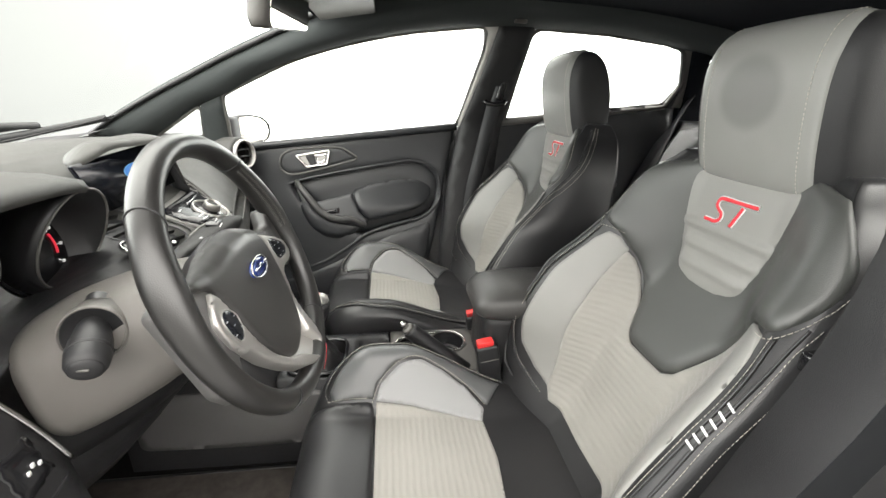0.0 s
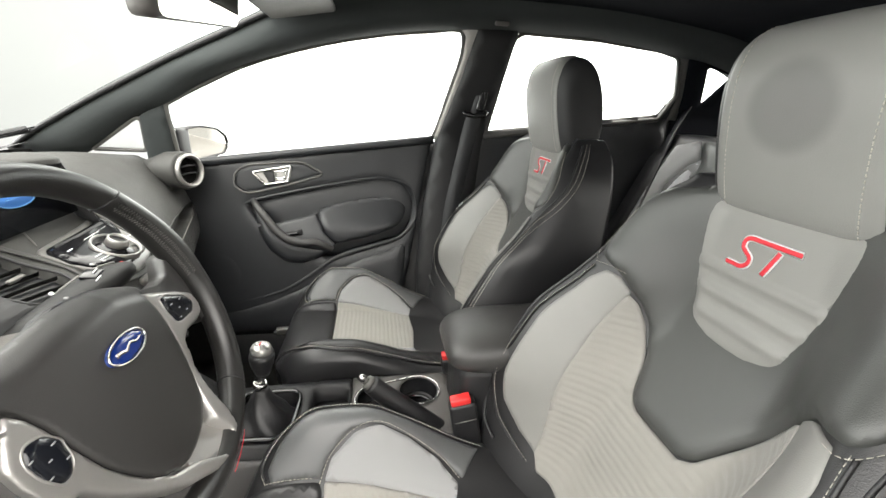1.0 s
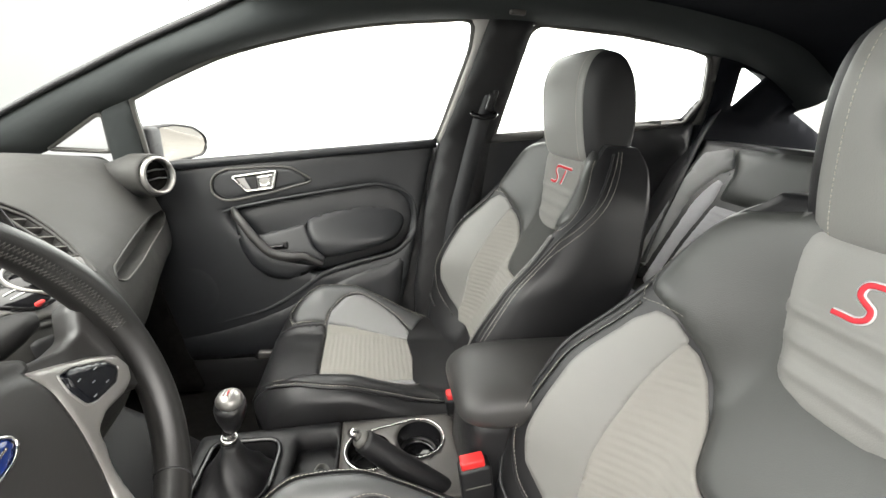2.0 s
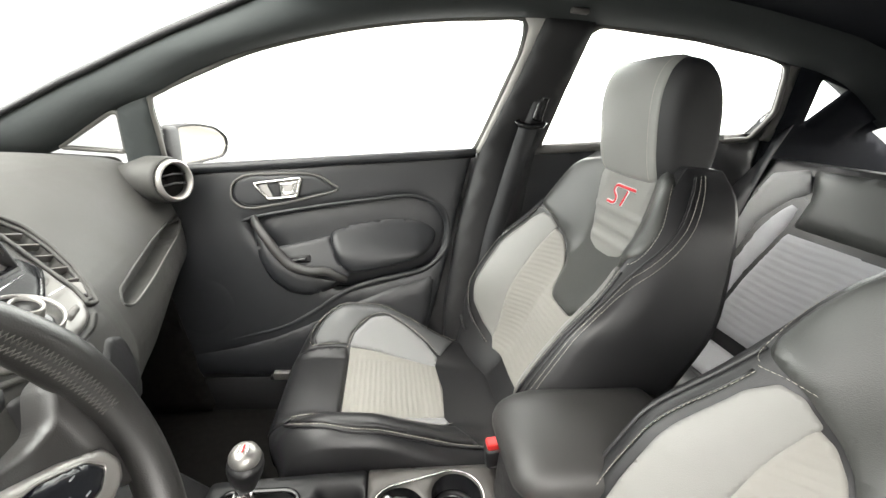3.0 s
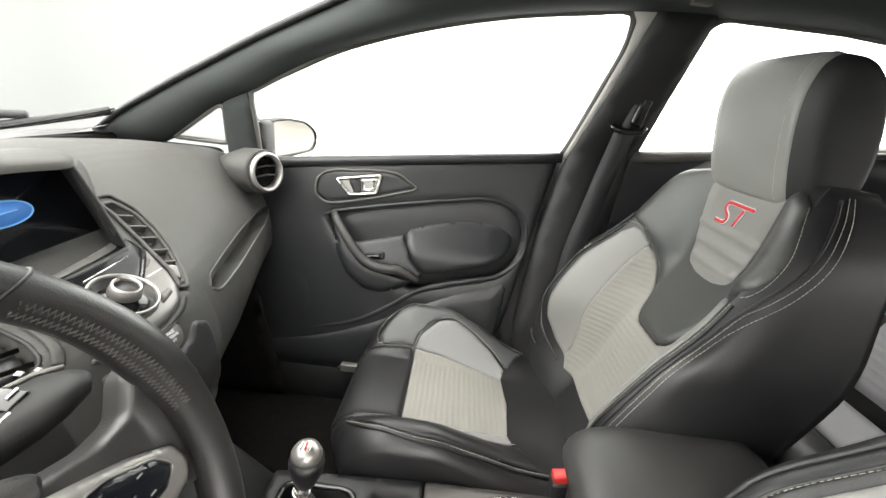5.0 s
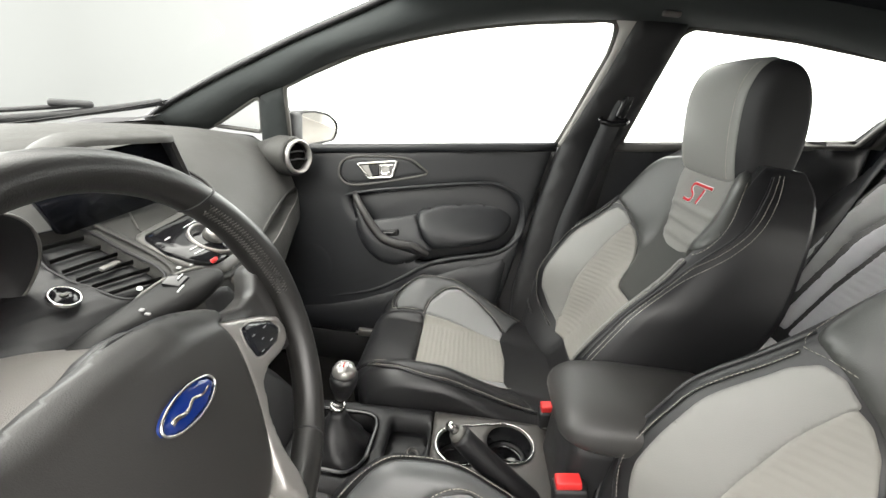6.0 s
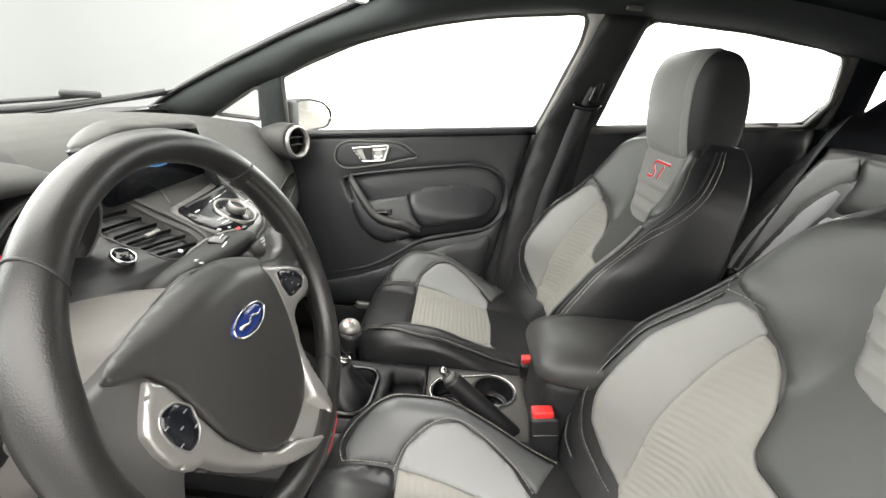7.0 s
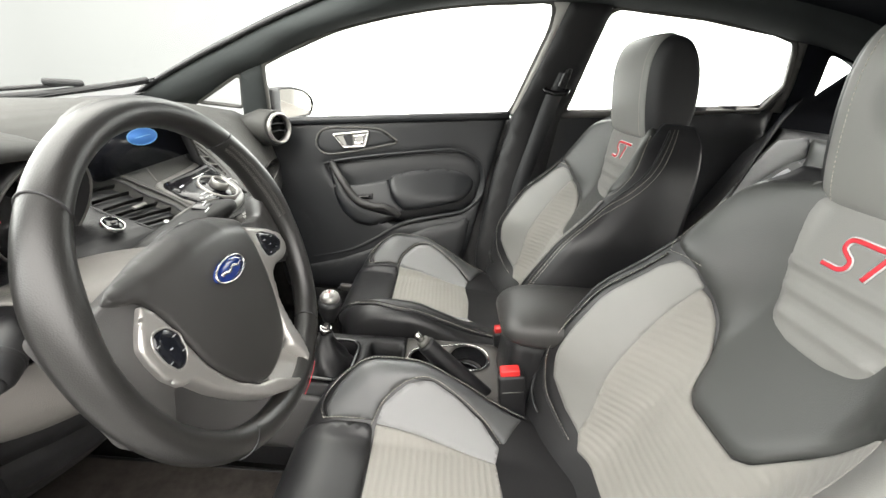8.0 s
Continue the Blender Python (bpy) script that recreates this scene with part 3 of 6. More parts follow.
def on_door(x, z, y0=0.0):
    return np.array([x, door_y(x, z) + y0, z])


FRONT = (-0.3, -2.0, 0.9)
door = thing("door_1", (-0.2, 0.63, 0.36), "closed front passenger door with black moulded plastic panel", "car door", kind="structure")
outer = [(-0.70, 0.36), (-0.72, 0.70), (-0.705, belt(-0.705)), (-0.40, belt(-0.40)), (-0.1, belt(-0.1)), (0.147, belt(0.147) + 0.004), (0.118, 0.83), (0.085, 0.64), (0.055, 0.50), (-0.02, 0.37)]
part("rear_edge", panel([(0.03, 0.36), (0.05, 0.6), (0.10, 0.94), (0.15, 0.975), (0.24, 0.98), (0.24, 0.36)], lambda x, z: on_door(x, z, 0.022), FRONT, 0.05, 0.0, 0.02, 0.0, 0.01), MATTE, door)
skin = [(x, belt(x) - 0.005) for x in (-0.72, -0.4, 0.0, 0.15)]
part("door_skin", loft([[(x, 0.69, 0.36), (x, 0.77, 0.36), (x, 0.79, 0.60), (x, 0.75, z - 0.05), (x, 0.68, z - 0.03)] for x, z in skin]), BODY, door)

# raised moulding that runs round the padded middle of the door
loop = spline([(-.482, .732), (-.449, .764), (-.408, .788), (-.301, .814), (-.179, .838), (-.061, .859), (-.012, .865), (.031, .859), (.072, .842), (.089, .820), (.097, .776), (.093, .728), (.045, .675), (-.026, .652), (-.099, .632), (-.170, .605), (-.240, .556), (-.324, .508), (-.451, .473), (-.52, .446)], 6)
P = np.array([on_door(x, z, -0.001) for x, z in loop])
part("moulding", tube(P, np.interp(np.arange(len(P)), (0, 12, 60, 84, 100, len(P) - 1), (0.003, 0.0055, 0.006, 0.009, 0.009, 0.005)), 12, flat=0.8, up=(0, 1, 0)), DOORMAT, door)
mid = spline([(-0.400, 0.783), (-0.30, 0.811), (-0.219, 0.827), (-0.10, 0.849), (-0.03, 0.861), (0.033, 0.853), (0.073, 0.825), (0.089, 0.785), (0.083, 0.732), (0.058, 0.690), (0.018, 0.661), (-0.06, 0.636), (-0.13, 0.618), (-0.19, 0.614), (-0.25, 0.625), (-0.305, 0.648), (-0.355, 0.692), (-0.395, 0.738), (-0.414, 0.768)], 5, True)
ctr = mid.mean(0)
part("door_panel", panel(rounded(outer, 0.02), on_door, FRONT, 0.012, 0.006, 0.03, 0.0, 0.010, holes=[ctr + (mid - ctr) * 0.99]), DOORMAT, door)
part("padded_insert", panel(ctr + (mid - ctr) * 1.02, lambda x, z: on_door(x, z, 0.024), FRONT, 0.012, 0.008, 0.06, 0.0, 0.006), DOORMAT, door, "recessed middle of the door panel")
rest = rounded([(-.212, .748), (-.188, .692), (-.158, .664), (-.10, .673), (-.015, .696), (.040, .718), (.066, .750), (.062, .784), (.03, .797), (-.05, .799), (-.135, .785), (-.205, .765)], .016)
arm = part("armrest", panel(rest, lambda x, z: on_door(x, z, .016 - .042 * ease((.800 - z) / .10) + .012 * ease((x - .0) / .07)), FRONT, .008, .007, .018, .0, .05), DOORMAT, door, "soft black padded armrest")
# plate with the window switch between handle and armrest
part("switch_console", panel(rounded([(-.345, .722), (-.320, .727), (-.272, .738), (-.214, .752), (-.187, .694), (-.154, .660), (-.19, .640), (-.24, .648), (-.30, .662), (-.335, .69)], .008), lambda x, z: on_door(x, z, -.008 - .016 * ease((.75 - z) / .08)), FRONT, .008, .003, .010, .0, .04), DOORMAT, door)
part("switch_well", panel(rounded([(-.318, .701), (-.258, .711), (-.256, .690), (-.312, .684)], .006), lambda x, z: on_door(x, z, -.0265), FRONT, .006, .0, .006, .0, .004), MATTE, door)
part("window_switch", panel(rounded([(-.306, .697), (-.268, .703), (-.268, .694), (-.304, .688)], .003), lambda x, z: on_door(x, z, -.0300), FRONT, .005, .002, .004, .0, .004), GLOSS, door, "small black window switch")
# grip: a curved bar that stands off the panel, on a hollowed base
part("handle_base", panel(rounded([(-.402, .768), (-.383, .688), (-.356, .640), (-.312, .606), (-.265, .598), (-.213, .613), (-.165, .648), (-.222, .655), (-.29, .663), (-.335, .695), (-.372, .745)], .012), lambda x, z: on_door(x, z, -.004 - .010 * ease((.76 - z) / .10)), FRONT, .009, .008, .02, .0, .02), DOORMAT, door)
grip = [on_door(x, z, y) for x, z, y in ((-.398, .792, -.004), (-.388, .781, -.022), (-.360, .748, -.036), (-.327, .709, -.042), (-.297, .684, -.044), (-.252, .673, -.044), (-.218, .673, -.040), (-.186, .658, -.034), (-.168, .646, -.026))]
part("pull_handle", tube(spline(grip, 5), np.interp(np.arange(41), (0, 8, 24, 40), (.008, .0115, .013, .009)), 12, flat=0.9, up=(0, 1, 0)), VINYL, door, "curved dark grey pull handle")
# release lever in its recess
rim_line = spline([(-.448, .850), (-.440, .877), (-.407, .896), (-.35, .902), (-.295, .907), (-.245, .905), (-.215, .890), (-.194, .872), (-.245, .854), (-.328, .831), (-.408, .815), (-.441, .829)], 5, True)
bez = part("handle_bezel", panel(rim_line, lambda x, z: on_door(x, z, -0.006), FRONT, 0.008, 0.004, 0.01, 0.0, 0.008), DOORMAT, door)
part("bezel_edge", tube([on_door(x, z, -0.009) for x, z in rim_line], 0.0028, 8, True), SEAL, bez)
lev = [(-.394, .876), (-.282, .896), (-.293, .850), (-.360, .840)]
ic = rim_line.mean(0)
part("bezel_groove", tube([on_door(x, z, -0.0095) for x, z in ic + (rim_line - ic) * .9], 0.0014, 6, True), MATTE, bez)
part("lever_plate", panel(rounded(lev, .006), lambda x, z: on_door(x, z, -0.0105), FRONT, 0.006, 0.0, 0.004, 0.0, 0.003), SILVER, bez)
part("lever_recess", panel(rounded([(-.364, .876), (-.334, .882), (-.329, .849), (-.348, .845)], .004), lambda x, z: on_door(x, z, -0.0118), FRONT, 0.006, 0.0, 0.004, 0.0, 0.002), MATTE, bez, "dark finger recess")
part("lever_cup", panel(rounded([(-.332, .880), (-.291, .888), (-.300, .855), (-.327, .851)], .004), lambda x, z: on_door(x, z, -0.0122), FRONT, 0.006, -0.003, 0.02, 0.0, 0.002), CHROME, bez)
part("release_lever", tube([on_door(x, z, -0.0135) for x, z in dense(rounded(lev, 0.006), 0.004)], 0.0042, 8, True, flat=0.7, up=(0, 1, 0)), CHROME, bez, "bright chrome door release lever")
# lower bin with its lip, and loudspeaker bulge
low = np.array([(-0.56, 0.435), (-0.45, 0.455), (-0.36, 0.480), (-0.28, 0.513), (-0.20, 0.552), (-0.13, 0.587), (-0.06, 0.617), (0.02, 0.643), (0.07, 0.668), (0.05, 0.50), (-0.03, 0.39), (-0.3, 0.37), (-0.56, 0.37)])
part("door_bin", panel(rounded([tuple(p) for p in low], 0.01), lambda x, z: on_door(x, z, -0.004), FRONT, 0.014, 0.010, 0.04, 0.0, 0.01), DOORMAT, door)
sp = [( -0.52 + 0.085 * math.cos(q), 0.56 + 0.085 * math.sin(q)) for q in np.arange(28) * 2 * math.pi / 28]
part("speaker_grille", panel(sp, lambda x, z: on_door(x, z, -0.004), FRONT, 0.014, 0.003, 0.03, 0.0, 0.006), DOORMAT, door)
# window frame of the door: ledge, seals, divider, small fixed pane, glass
ledge = [(x, belt(x)) for x in np.linspace(-0.86, 0.15, 14)]
part("window_ledge", tube([on_door(x, z - 0.002, -0.008) for x, z in ledge], 0.013, 10, flat=0.8, up=(0, 1, 0)), DOORMAT, door)
div = [(-0.694, 0.885), (-0.667, 1.027), (-0.63, 1.045), (-0.598, 1.058), (-0.612, 0.893)]
part("window_divider", panel(rounded(div, 0.004), lambda x, z: np.array([x, 0.642 - 0.41 * (z - 0.97) - 0.012, z]), FRONT, 0.02, 0.004, 0.012, 0.0, 0.03), PILLAR, door)
edge = [(-0.610, 0.897), (-0.602, 0.98), (-0.596, 1.050), (-0.572, 1.072), (-0.47, 1.121), (-0.348, 1.173), (-0.179, 1.222), (-0.015, 1.255), (0.13, 1.273), (0.185, 1.279), (0.207, 1.268), (0.209, 1.216), (0.189, 1.138), (0.163, 1.036), (0.146, 0.988)]


def upper(x, z, y0=0.0):
    return np.array([x, 0.642 - 0.41 * (z - 0.97) + y0, z])


part("window_seal", tube([upper(x, z, -0.004) for x, z in spline(edge, 5)], 0.0065, 8, up=(0, 1, 0)), SEAL, door)
frame_strip = [(0.150, 0.985), (0.190, 1.130), (0.212, 1.216), (0.214, 1.262), (0.196, 1.284), (0.255, 1.29), (0.225, 1.165), (0.172, 0.985)]
part("window_frame", panel(rounded(frame_strip, 0.004), lambda x, z: upper(x, z, -0.014), FRONT, 0.015, 0.003, 0.01, 0.0, 0.03), FRAME_PALE, door, "pale grey window frame edge")
win = part("window_pane", panel(rounded([(p[0], p[1]) for p in edge], 0.01), lambda x, z: upper(x, z, 0.012), FRONT, 0.08, 0, 0.02, 0, 0.003), GLASS, door)
win.visible_shadow = False
tri_pts = [(-0.830, 0.930), (-0.684, 1.022), (-0.670, 1.018), (-0.688, 0.928)]
part("corner_seal", tube([upper(x, z, -0.004) for x, z in rounded(tri_pts, 0.012)], 0.006, 8, True, up=(0, 1, 0)), SEAL, door)
win = part("corner_pane", panel(rounded(tri_pts, 0.01), lambda x, z: upper(x, z, 0.012), FRONT, 0.05, 0, 0.02, 0, 0.003), GLASS, door)
win.visible_shadow = False

# rear doors
for s, nm in ((1, "door_2"), (-1, "door_3")):
    rd = thing(nm, (0.55, 0.62 * s, 0.36), "closed rear door with plain black panel", "car door", kind="structure")
    part("door_panel", rear_door(s), DOORMAT, rd)
    part("rear_edge", flip(panel([(0.84, 0.45), (0.84, 0.95), (0.89, 1.06), (1.02, 1.06), (1.02, 0.45)], lambda x, z: on_door(x, z, 0.020), FRONT, 0.05, 0.0, 0.02, 0.0, 0.01), s), MATTE, rd)
    part("door_skin", flip(loft([[(x, 0.69, 0.36), (x, 0.77, 0.36), (x, 0.79, 0.62), (x, 0.73, belt(x) - 0.06), (x, 0.66, belt(x) - 0.04)] for x in (0.2 if s > 0 else 0.36, 0.5, 0.92)]), s), BODY, rd)
    part("window_ledge", flip(tube([on_door(x, belt(x) - 0.002, -0.012) for x in np.linspace(0.30, 0.90, 8)], 0.013, 10, flat=0.8, up=(0, 1, 0)), s), SEAL, rd)
    hole = [(.316, 1.008), (.338, 1.18), (.352, 1.268), (.375, 1.283), (.60, 1.279), (.80, 1.263), (.862, 1.250), (.880, 1.225), (.915, 1.145), (.890, 1.074)]
    part("window_seal", flip(tube([upper(x, z, -0.003) for x, z in rounded(hole, 0.012)], 0.006, 8, True, up=(0, 1, 0)), s), SEAL, rd)
    fr = [(.868, 1.252), (.884, 1.225), (.922, 1.140), (.918, 1.072), (.952, 1.072), (.942, 1.13), (.900, 1.252)]
    part("window_frame", flip(panel(rounded(fr, 0.004), lambda x, z: upper(x, z, -0.008), FRONT, 0.02, 0.003, 0.01, 0, 0.03), s), SEAL, rd)
    part("rear_frame_corner", flip(panel(rounded([(.886, 1.072), (.900, 1.10), (.918, 1.142), (.930, 1.072)], .004), lambda x, z: upper(x, z, -0.004), FRONT, 0.02, 0.003, 0.01, 0, 0.02), s), DOORMAT, rd)
    win = part("window_pane", flip(panel(rounded(hole, 0.01), lambda x, z: upper(x, z, 0.012), FRONT, 0.08, 0, 0.02, 0, 0.003), s), GLASS, rd)
    win.visible_shadow = False
    q = part("armrest", flip(panel(rounded([(0.42, 0.80), (0.70, 0.84), (0.78, 0.80), (0.74, 0.74), (0.46, 0.70)], 0.03), lambda x, z: on_door(x, z, -0.016), FRONT, 0.025, 0.014, 0.04, 0, 0.02), s), DOORMAT, rd)

# ---- dashboard ----
PROFILES = {
    -0.66: [(-1.02, 0.90), (-0.86, 0.925), (-0.72, 0.93), (-0.63, 0.925), (-0.57, 0.895), (-0.54, 0.85), (-0.53, 0.80), (-0.53, 0.74), (-0.54, 0.68), (-0.60, 0.61), (-0.70, 0.53), (-0.76, 0.42)],
    -0.50: [(-1.06, 0.90), (-0.90, 0.935), (-0.76, 0.955), (-0.68, 0.945), (-0.655, 0.87), (-0.60, 0.805), (-0.53, 0.800), (-0.485, 0.797), (-0.505, 0.772), (-0.60, 0.69), (-0.66, 0.54), (-0.76, 0.42)],
    -0.34: [(-1.10, 0.90), (-0.93, 0.943), (-0.78, 0.965), (-0.69, 0.955), (-0.665, 0.87), (-0.60, 0.81), (-0.53, 0.814), (-0.487, 0.814), (-0.505, 0.785), (-0.54, 0.66), (-0.53, 0.54), (-0.62, 0.45)],
    -0.27: [(-1.11, 0.90), (-0.94, 0.945), (-0.785, 0.965), (-0.69, 0.955), (-0.66, 0.87), (-0.60, 0.815), (-0.53, 0.822), (-0.482, 0.824), (-0.485, 0.78), (-0.51, 0.65), (-0.51, 0.53), (-0.61, 0.45)],
    -0.20: [(-1.12, 0.905), (-0.95, 0.948), (-0.79, 0.965), (-0.685, 0.955), (-0.645, 0.89), (-0.565, 0.842), (-0.485, 0.836), (-0.445, 0.79), (-0.435, 0.72), (-0.46, 0.62), (-0.50, 0.53), (-0.60, 0.45)],
    -0.06: [(-1.13, 0.905), (-0.96, 0.950), (-0.80, 0.968), (-0.69, 0.958), (-0.605, 0.908), (-0.51, 0.872), (-0.415, 0.848), (-0.385, 0.79), (-0.375, 0.72), (-0.40, 0.62), (-0.50, 0.52), (-0.60, 0.42)],
    0.06: [(-1.13, 0.905), (-0.96, 0.950), (-0.80, 0.968), (-0.69, 0.958), (-0.60, 0.910), (-0.51, 0.868), (-0.425, 0.838), (-0.395, 0.78), (-0.385, 0.71), (-0.41, 0.62), (-0.50, 0.52), (-0.60, 0.42)],
    0.14: [(-1.12, 0.905), (-0.95, 0.948), (-0.79, 0.966), (-0.68, 0.955), (-0.60, 0.912), (-0.53, 0.866), (-0.465, 0.818), (-0.435, 0.76), (-0.43, 0.70), (-0.46, 0.62), (-0.58, 0.54), (-0.70, 0.42)],
    0.30: [(-1.10, 0.90), (-0.93, 0.943), (-0.78, 0.960), (-0.68, 0.950), (-0.605, 0.912), (-0.55, 0.868), (-0.505, 0.815), (-0.475, 0.75), (-0.475, 0.68), (-0.52, 0.60), (-0.66, 0.54), (-0.76, 0.42)],
    0.46: [(-1.06, 0.895), (-0.90, 0.932), (-0.77, 0.945), (-0.69, 0.935), (-0.625, 0.905), (-0.58, 0.865), (-0.545, 0.81), (-0.52, 0.75), (-0.52, 0.69), (-0.58, 0.61), (-0.70, 0.54), (-0.78, 0.42)],
    0.60: [(-1.02, 0.90), (-0.87, 0.918), (-0.76, 0.922), (-0.69, 0.918), (-0.64, 0.895), (-0.60, 0.85), (-0.575, 0.80), (-0.56, 0.74), (-0.565, 0.68), (-0.62, 0.61), (-0.72, 0.54), (-0.80, 0.42)],
    0.645: [(-1.00, 0.89), (-0.86, 0.905), (-0.76, 0.908), (-0.70, 0.905), (-0.65, 0.885), (-0.615, 0.845), (-0.59, 0.80), (-0.575, 0.74), (-0.58, 0.68), (-0.63, 0.61), (-0.73, 0.54), (-0.81, 0.42)],
}
YS = sorted(PROFILES)
FINE = {y: spline(PROFILES[y], 4) for y in YS}
DY = np.interp(np.linspace(0, len(YS) - 1, 61), range(len(YS)), YS)


def dash_row(y):
    return np.array([[lin(y, YS, [FINE[q][k][c] for q in YS]) for c in (0, 1)] for k in range(len(FINE[YS[0]]))])


ROWS = np.array([dash_row(y) for y in DY])
for _ in range(2):
    ROWS[1:-1] = (ROWS[:-2] + 2 * ROWS[1:-1] + ROWS[2:]) / 4


def on_dash(y, k):
    """The dashboard's surface: y across, k down its profile (0 at the glass, 11 at the foot)."""
    i = np.interp(y, DY, np.arange(len(DY)))
    a, b = int(min(max(k * 4, 0), 43)), min(int(k * 4) + 1, 44)
    i0, w, v = int(min(i, 59)), i - int(min(i, 59)), k * 4 - a
    g = (ROWS[i0][a] * (1 - w) + ROWS[i0 + 1][a] * w) * (1 - v) + (ROWS[i0][b] * (1 - w) + ROWS[i0 + 1][b] * w) * v
    return np.array([g[0], y, g[1]])


dash = thing("dashboard", (-0.7, 0, 0.42), "dark grey soft plastic dashboard with flowing top", "dashboard")
LEFT_VENT = [(-.125, 4.42), (-.085, 4.50), (-.080, 4.75), (-.088, 5.2), (-.100, 5.8), (-.108, 6.10), (-.125, 6.26), (-.150, 6.28), (-.160, 6.05), (-.156, 5.5), (-.145, 4.95)]
RIGHT_VENT = [(.140, 4.18), (.164, 4.20), (.172, 4.60), (.164, 5.05), (.146, 5.48), (.118, 5.80), (.084, 6.02), (.064, 5.96), (.092, 5.64), (.120, 5.16), (.136, 4.60)]
SHELF = [(.600, 6.14), (.612, 6.42), (.52, 6.75), (.38, 6.80), (.205, 6.83), (.175, 6.76), (.157, 6.58), (.178, 6.34), (.25, 6.27), (.36, 6.20), (.52, 6.12)]
flat_y, flat_k = np.linspace(DY[0], DY[-1], 261), np.linspace(0, 11, 221)
skin_ = np.array([[on_dash(y, k) for k in flat_k] for y in flat_y])
gy, gk = np.gradient(skin_, axis=0), np.gradient(skin_, axis=1)
nrm_ = np.cross(gk, gy)
nrm_ /= np.linalg.norm(nrm_, axis=2)[:, :, None] + 1e-12
nrm_ *= np.sign(nrm_[:, :, 0] * .45 + nrm_[:, :, 2] * .89)[:, :, None]
grid_ = np.stack(np.meshgrid(flat_y, flat_k * .09, indexing="ij"), 2).reshape(-1, 2)
for shape_, depth_ in ((LEFT_VENT, .022), (RIGHT_VENT, .020), (SHELF, .034)):
    lp = rounded([(y, k * .09) for y, k in shape_], .008)
    into = np.where(inside(grid_, lp), np.clip(distance(grid_, lp) / .007, 0, 1), 0).reshape(skin_.shape[:2])
    skin_ = skin_ - nrm_ * (depth_ * into * into * (3 - 2 * into))[:, :, None]
rings = [[tuple(p) for p in row] + [(-1.0, row[0][1], 0.42), (-1.13, row[0][1], 0.80)] for row in skin_]
body = sharp(part("dash_body", loft(rings), DASH, dash), 50)
body = bpy.data.objects["dash_body"]
body.data.materials.append(TRIM)
# the driver's side below the lip is black hard plastic
for poly in body.data.polygons:
    q = body.matrix_world @ poly.center
    if q[1] < -0.13 and q[2] < 0.765 and q[0] > -0.95:
        poly.material_index = 1

# ---- front seats ----
BZ = (.40, .44, .50, .56, .62, .68, .75, .82, .90, .96, 1.02)
BX = (.185, .21, .255, .302, .338, .367, .396, .418, .430, .438, .452)


def seat_back(a, z):
    """Seat back without padding: a across (1: the ridge of the bolster, 2: round its side to the rear), z up; y from the seat's middle."""
    c = curve(z, BZ, BX) - .032 * math.exp(-((z - .66) / .10) ** 2) * min(1.0, max(0.0, 1.6 - 1.2 * abs(a)))
    out = curve(z, (.42, .50, .58, .65, .74, .83, .90, .97, 1.02), (.04, .092, .138, .158, .154, .108, .068, .042, .018))
    ur = curve(z, (.44, .55, .75, .85, .92, .97, 1.02), (.185, .212, .216, .192, .182, .170, .140))
    w = curve(z, (.44, .55, .75, .85, .92, .97, 1.02), (.225, .260, .264, .240, .218, .190, .140))
    s, sg = abs(a), (1 if a >= 0 else -1)
    if s <= 1:
        return np.array([c - out * ease((s - .38) / .66), sg * ur * s, z])
    k = s - 1
    th = min(k / 0.5, 1) * math.pi / 2
    x0 = c - out * ease(.62 / .66)
    return np.array([x0 + (1 - math.cos(th)) * .03 + max(0, k - .25) / .75 * (c + .035 - x0), sg * (ur + (w - ur) * math.sin(th)), z])


CS = (0, .06, .115, .15, .19, .25, .38, .48, .58, .66)
CX = (-.228, -.250, -.254, -.235, -.19, -.13, 0, .1, .2, .28)
CZ = (.34, .40, .455, .485, .497, .495, .485, .472, .462, .46)


def seat_cushion(a, s):
    """Cushion without padding: a across as above, s along it from the foot of its front over the roll to the rear."""
    x, z = curve(s, CS, CX), curve(s, CS, CZ)
    h = curve(s, (0, .12, .17, .25, .32, .40, .50, .6), (0, .015, .055, .098, .10, .073, .032, .01)) * (1.0 if a > 0 else 0.66)
    q, sg = abs(a), (1 if a >= 0 else -1)
    x += .070 * ease((q - .65) / .8) * ease((.26 - s) / .22)
    if q <= 1:
        return np.array([x, sg * .178 * q, z + h * ease((q - .5) / .5)])
    k = q - 1
    th = min(k / .5, 1) * math.pi / 2
    return np.array([x, sg * (.178 + .047 * math.sin(th)), z + h - (1 - math.cos(th)) * .04 - max(0, k - .4) / .6 * max(.02, z + h - .04 - .345)])


SEAT_Y, SEAT_X = -0.29, 0.0
LEAN = BACK = (0.0, -0.007, 0.0)          # where the backrest stands from the cushion
HEAD = (0.0, -0.007, -0.010)
UA = 0.2          # metres across for one unit of a


def seat_part(name, geo, material, parent, label=""):
    v, f = geo
    return part(name, ([(p[0] + SEAT_X + LEAN[0], p[1] + SEAT_Y + LEAN[1], p[2] + LEAN[2]) for p in v], f), material, parent, label)


def on_back(u, z):
    return seat_back(u / UA, z)


def on_cushion(u, s):
    return seat_cushion(u / UA, s)


def scaled(pts):
    return [(a * UA, b) for a, b in pts]


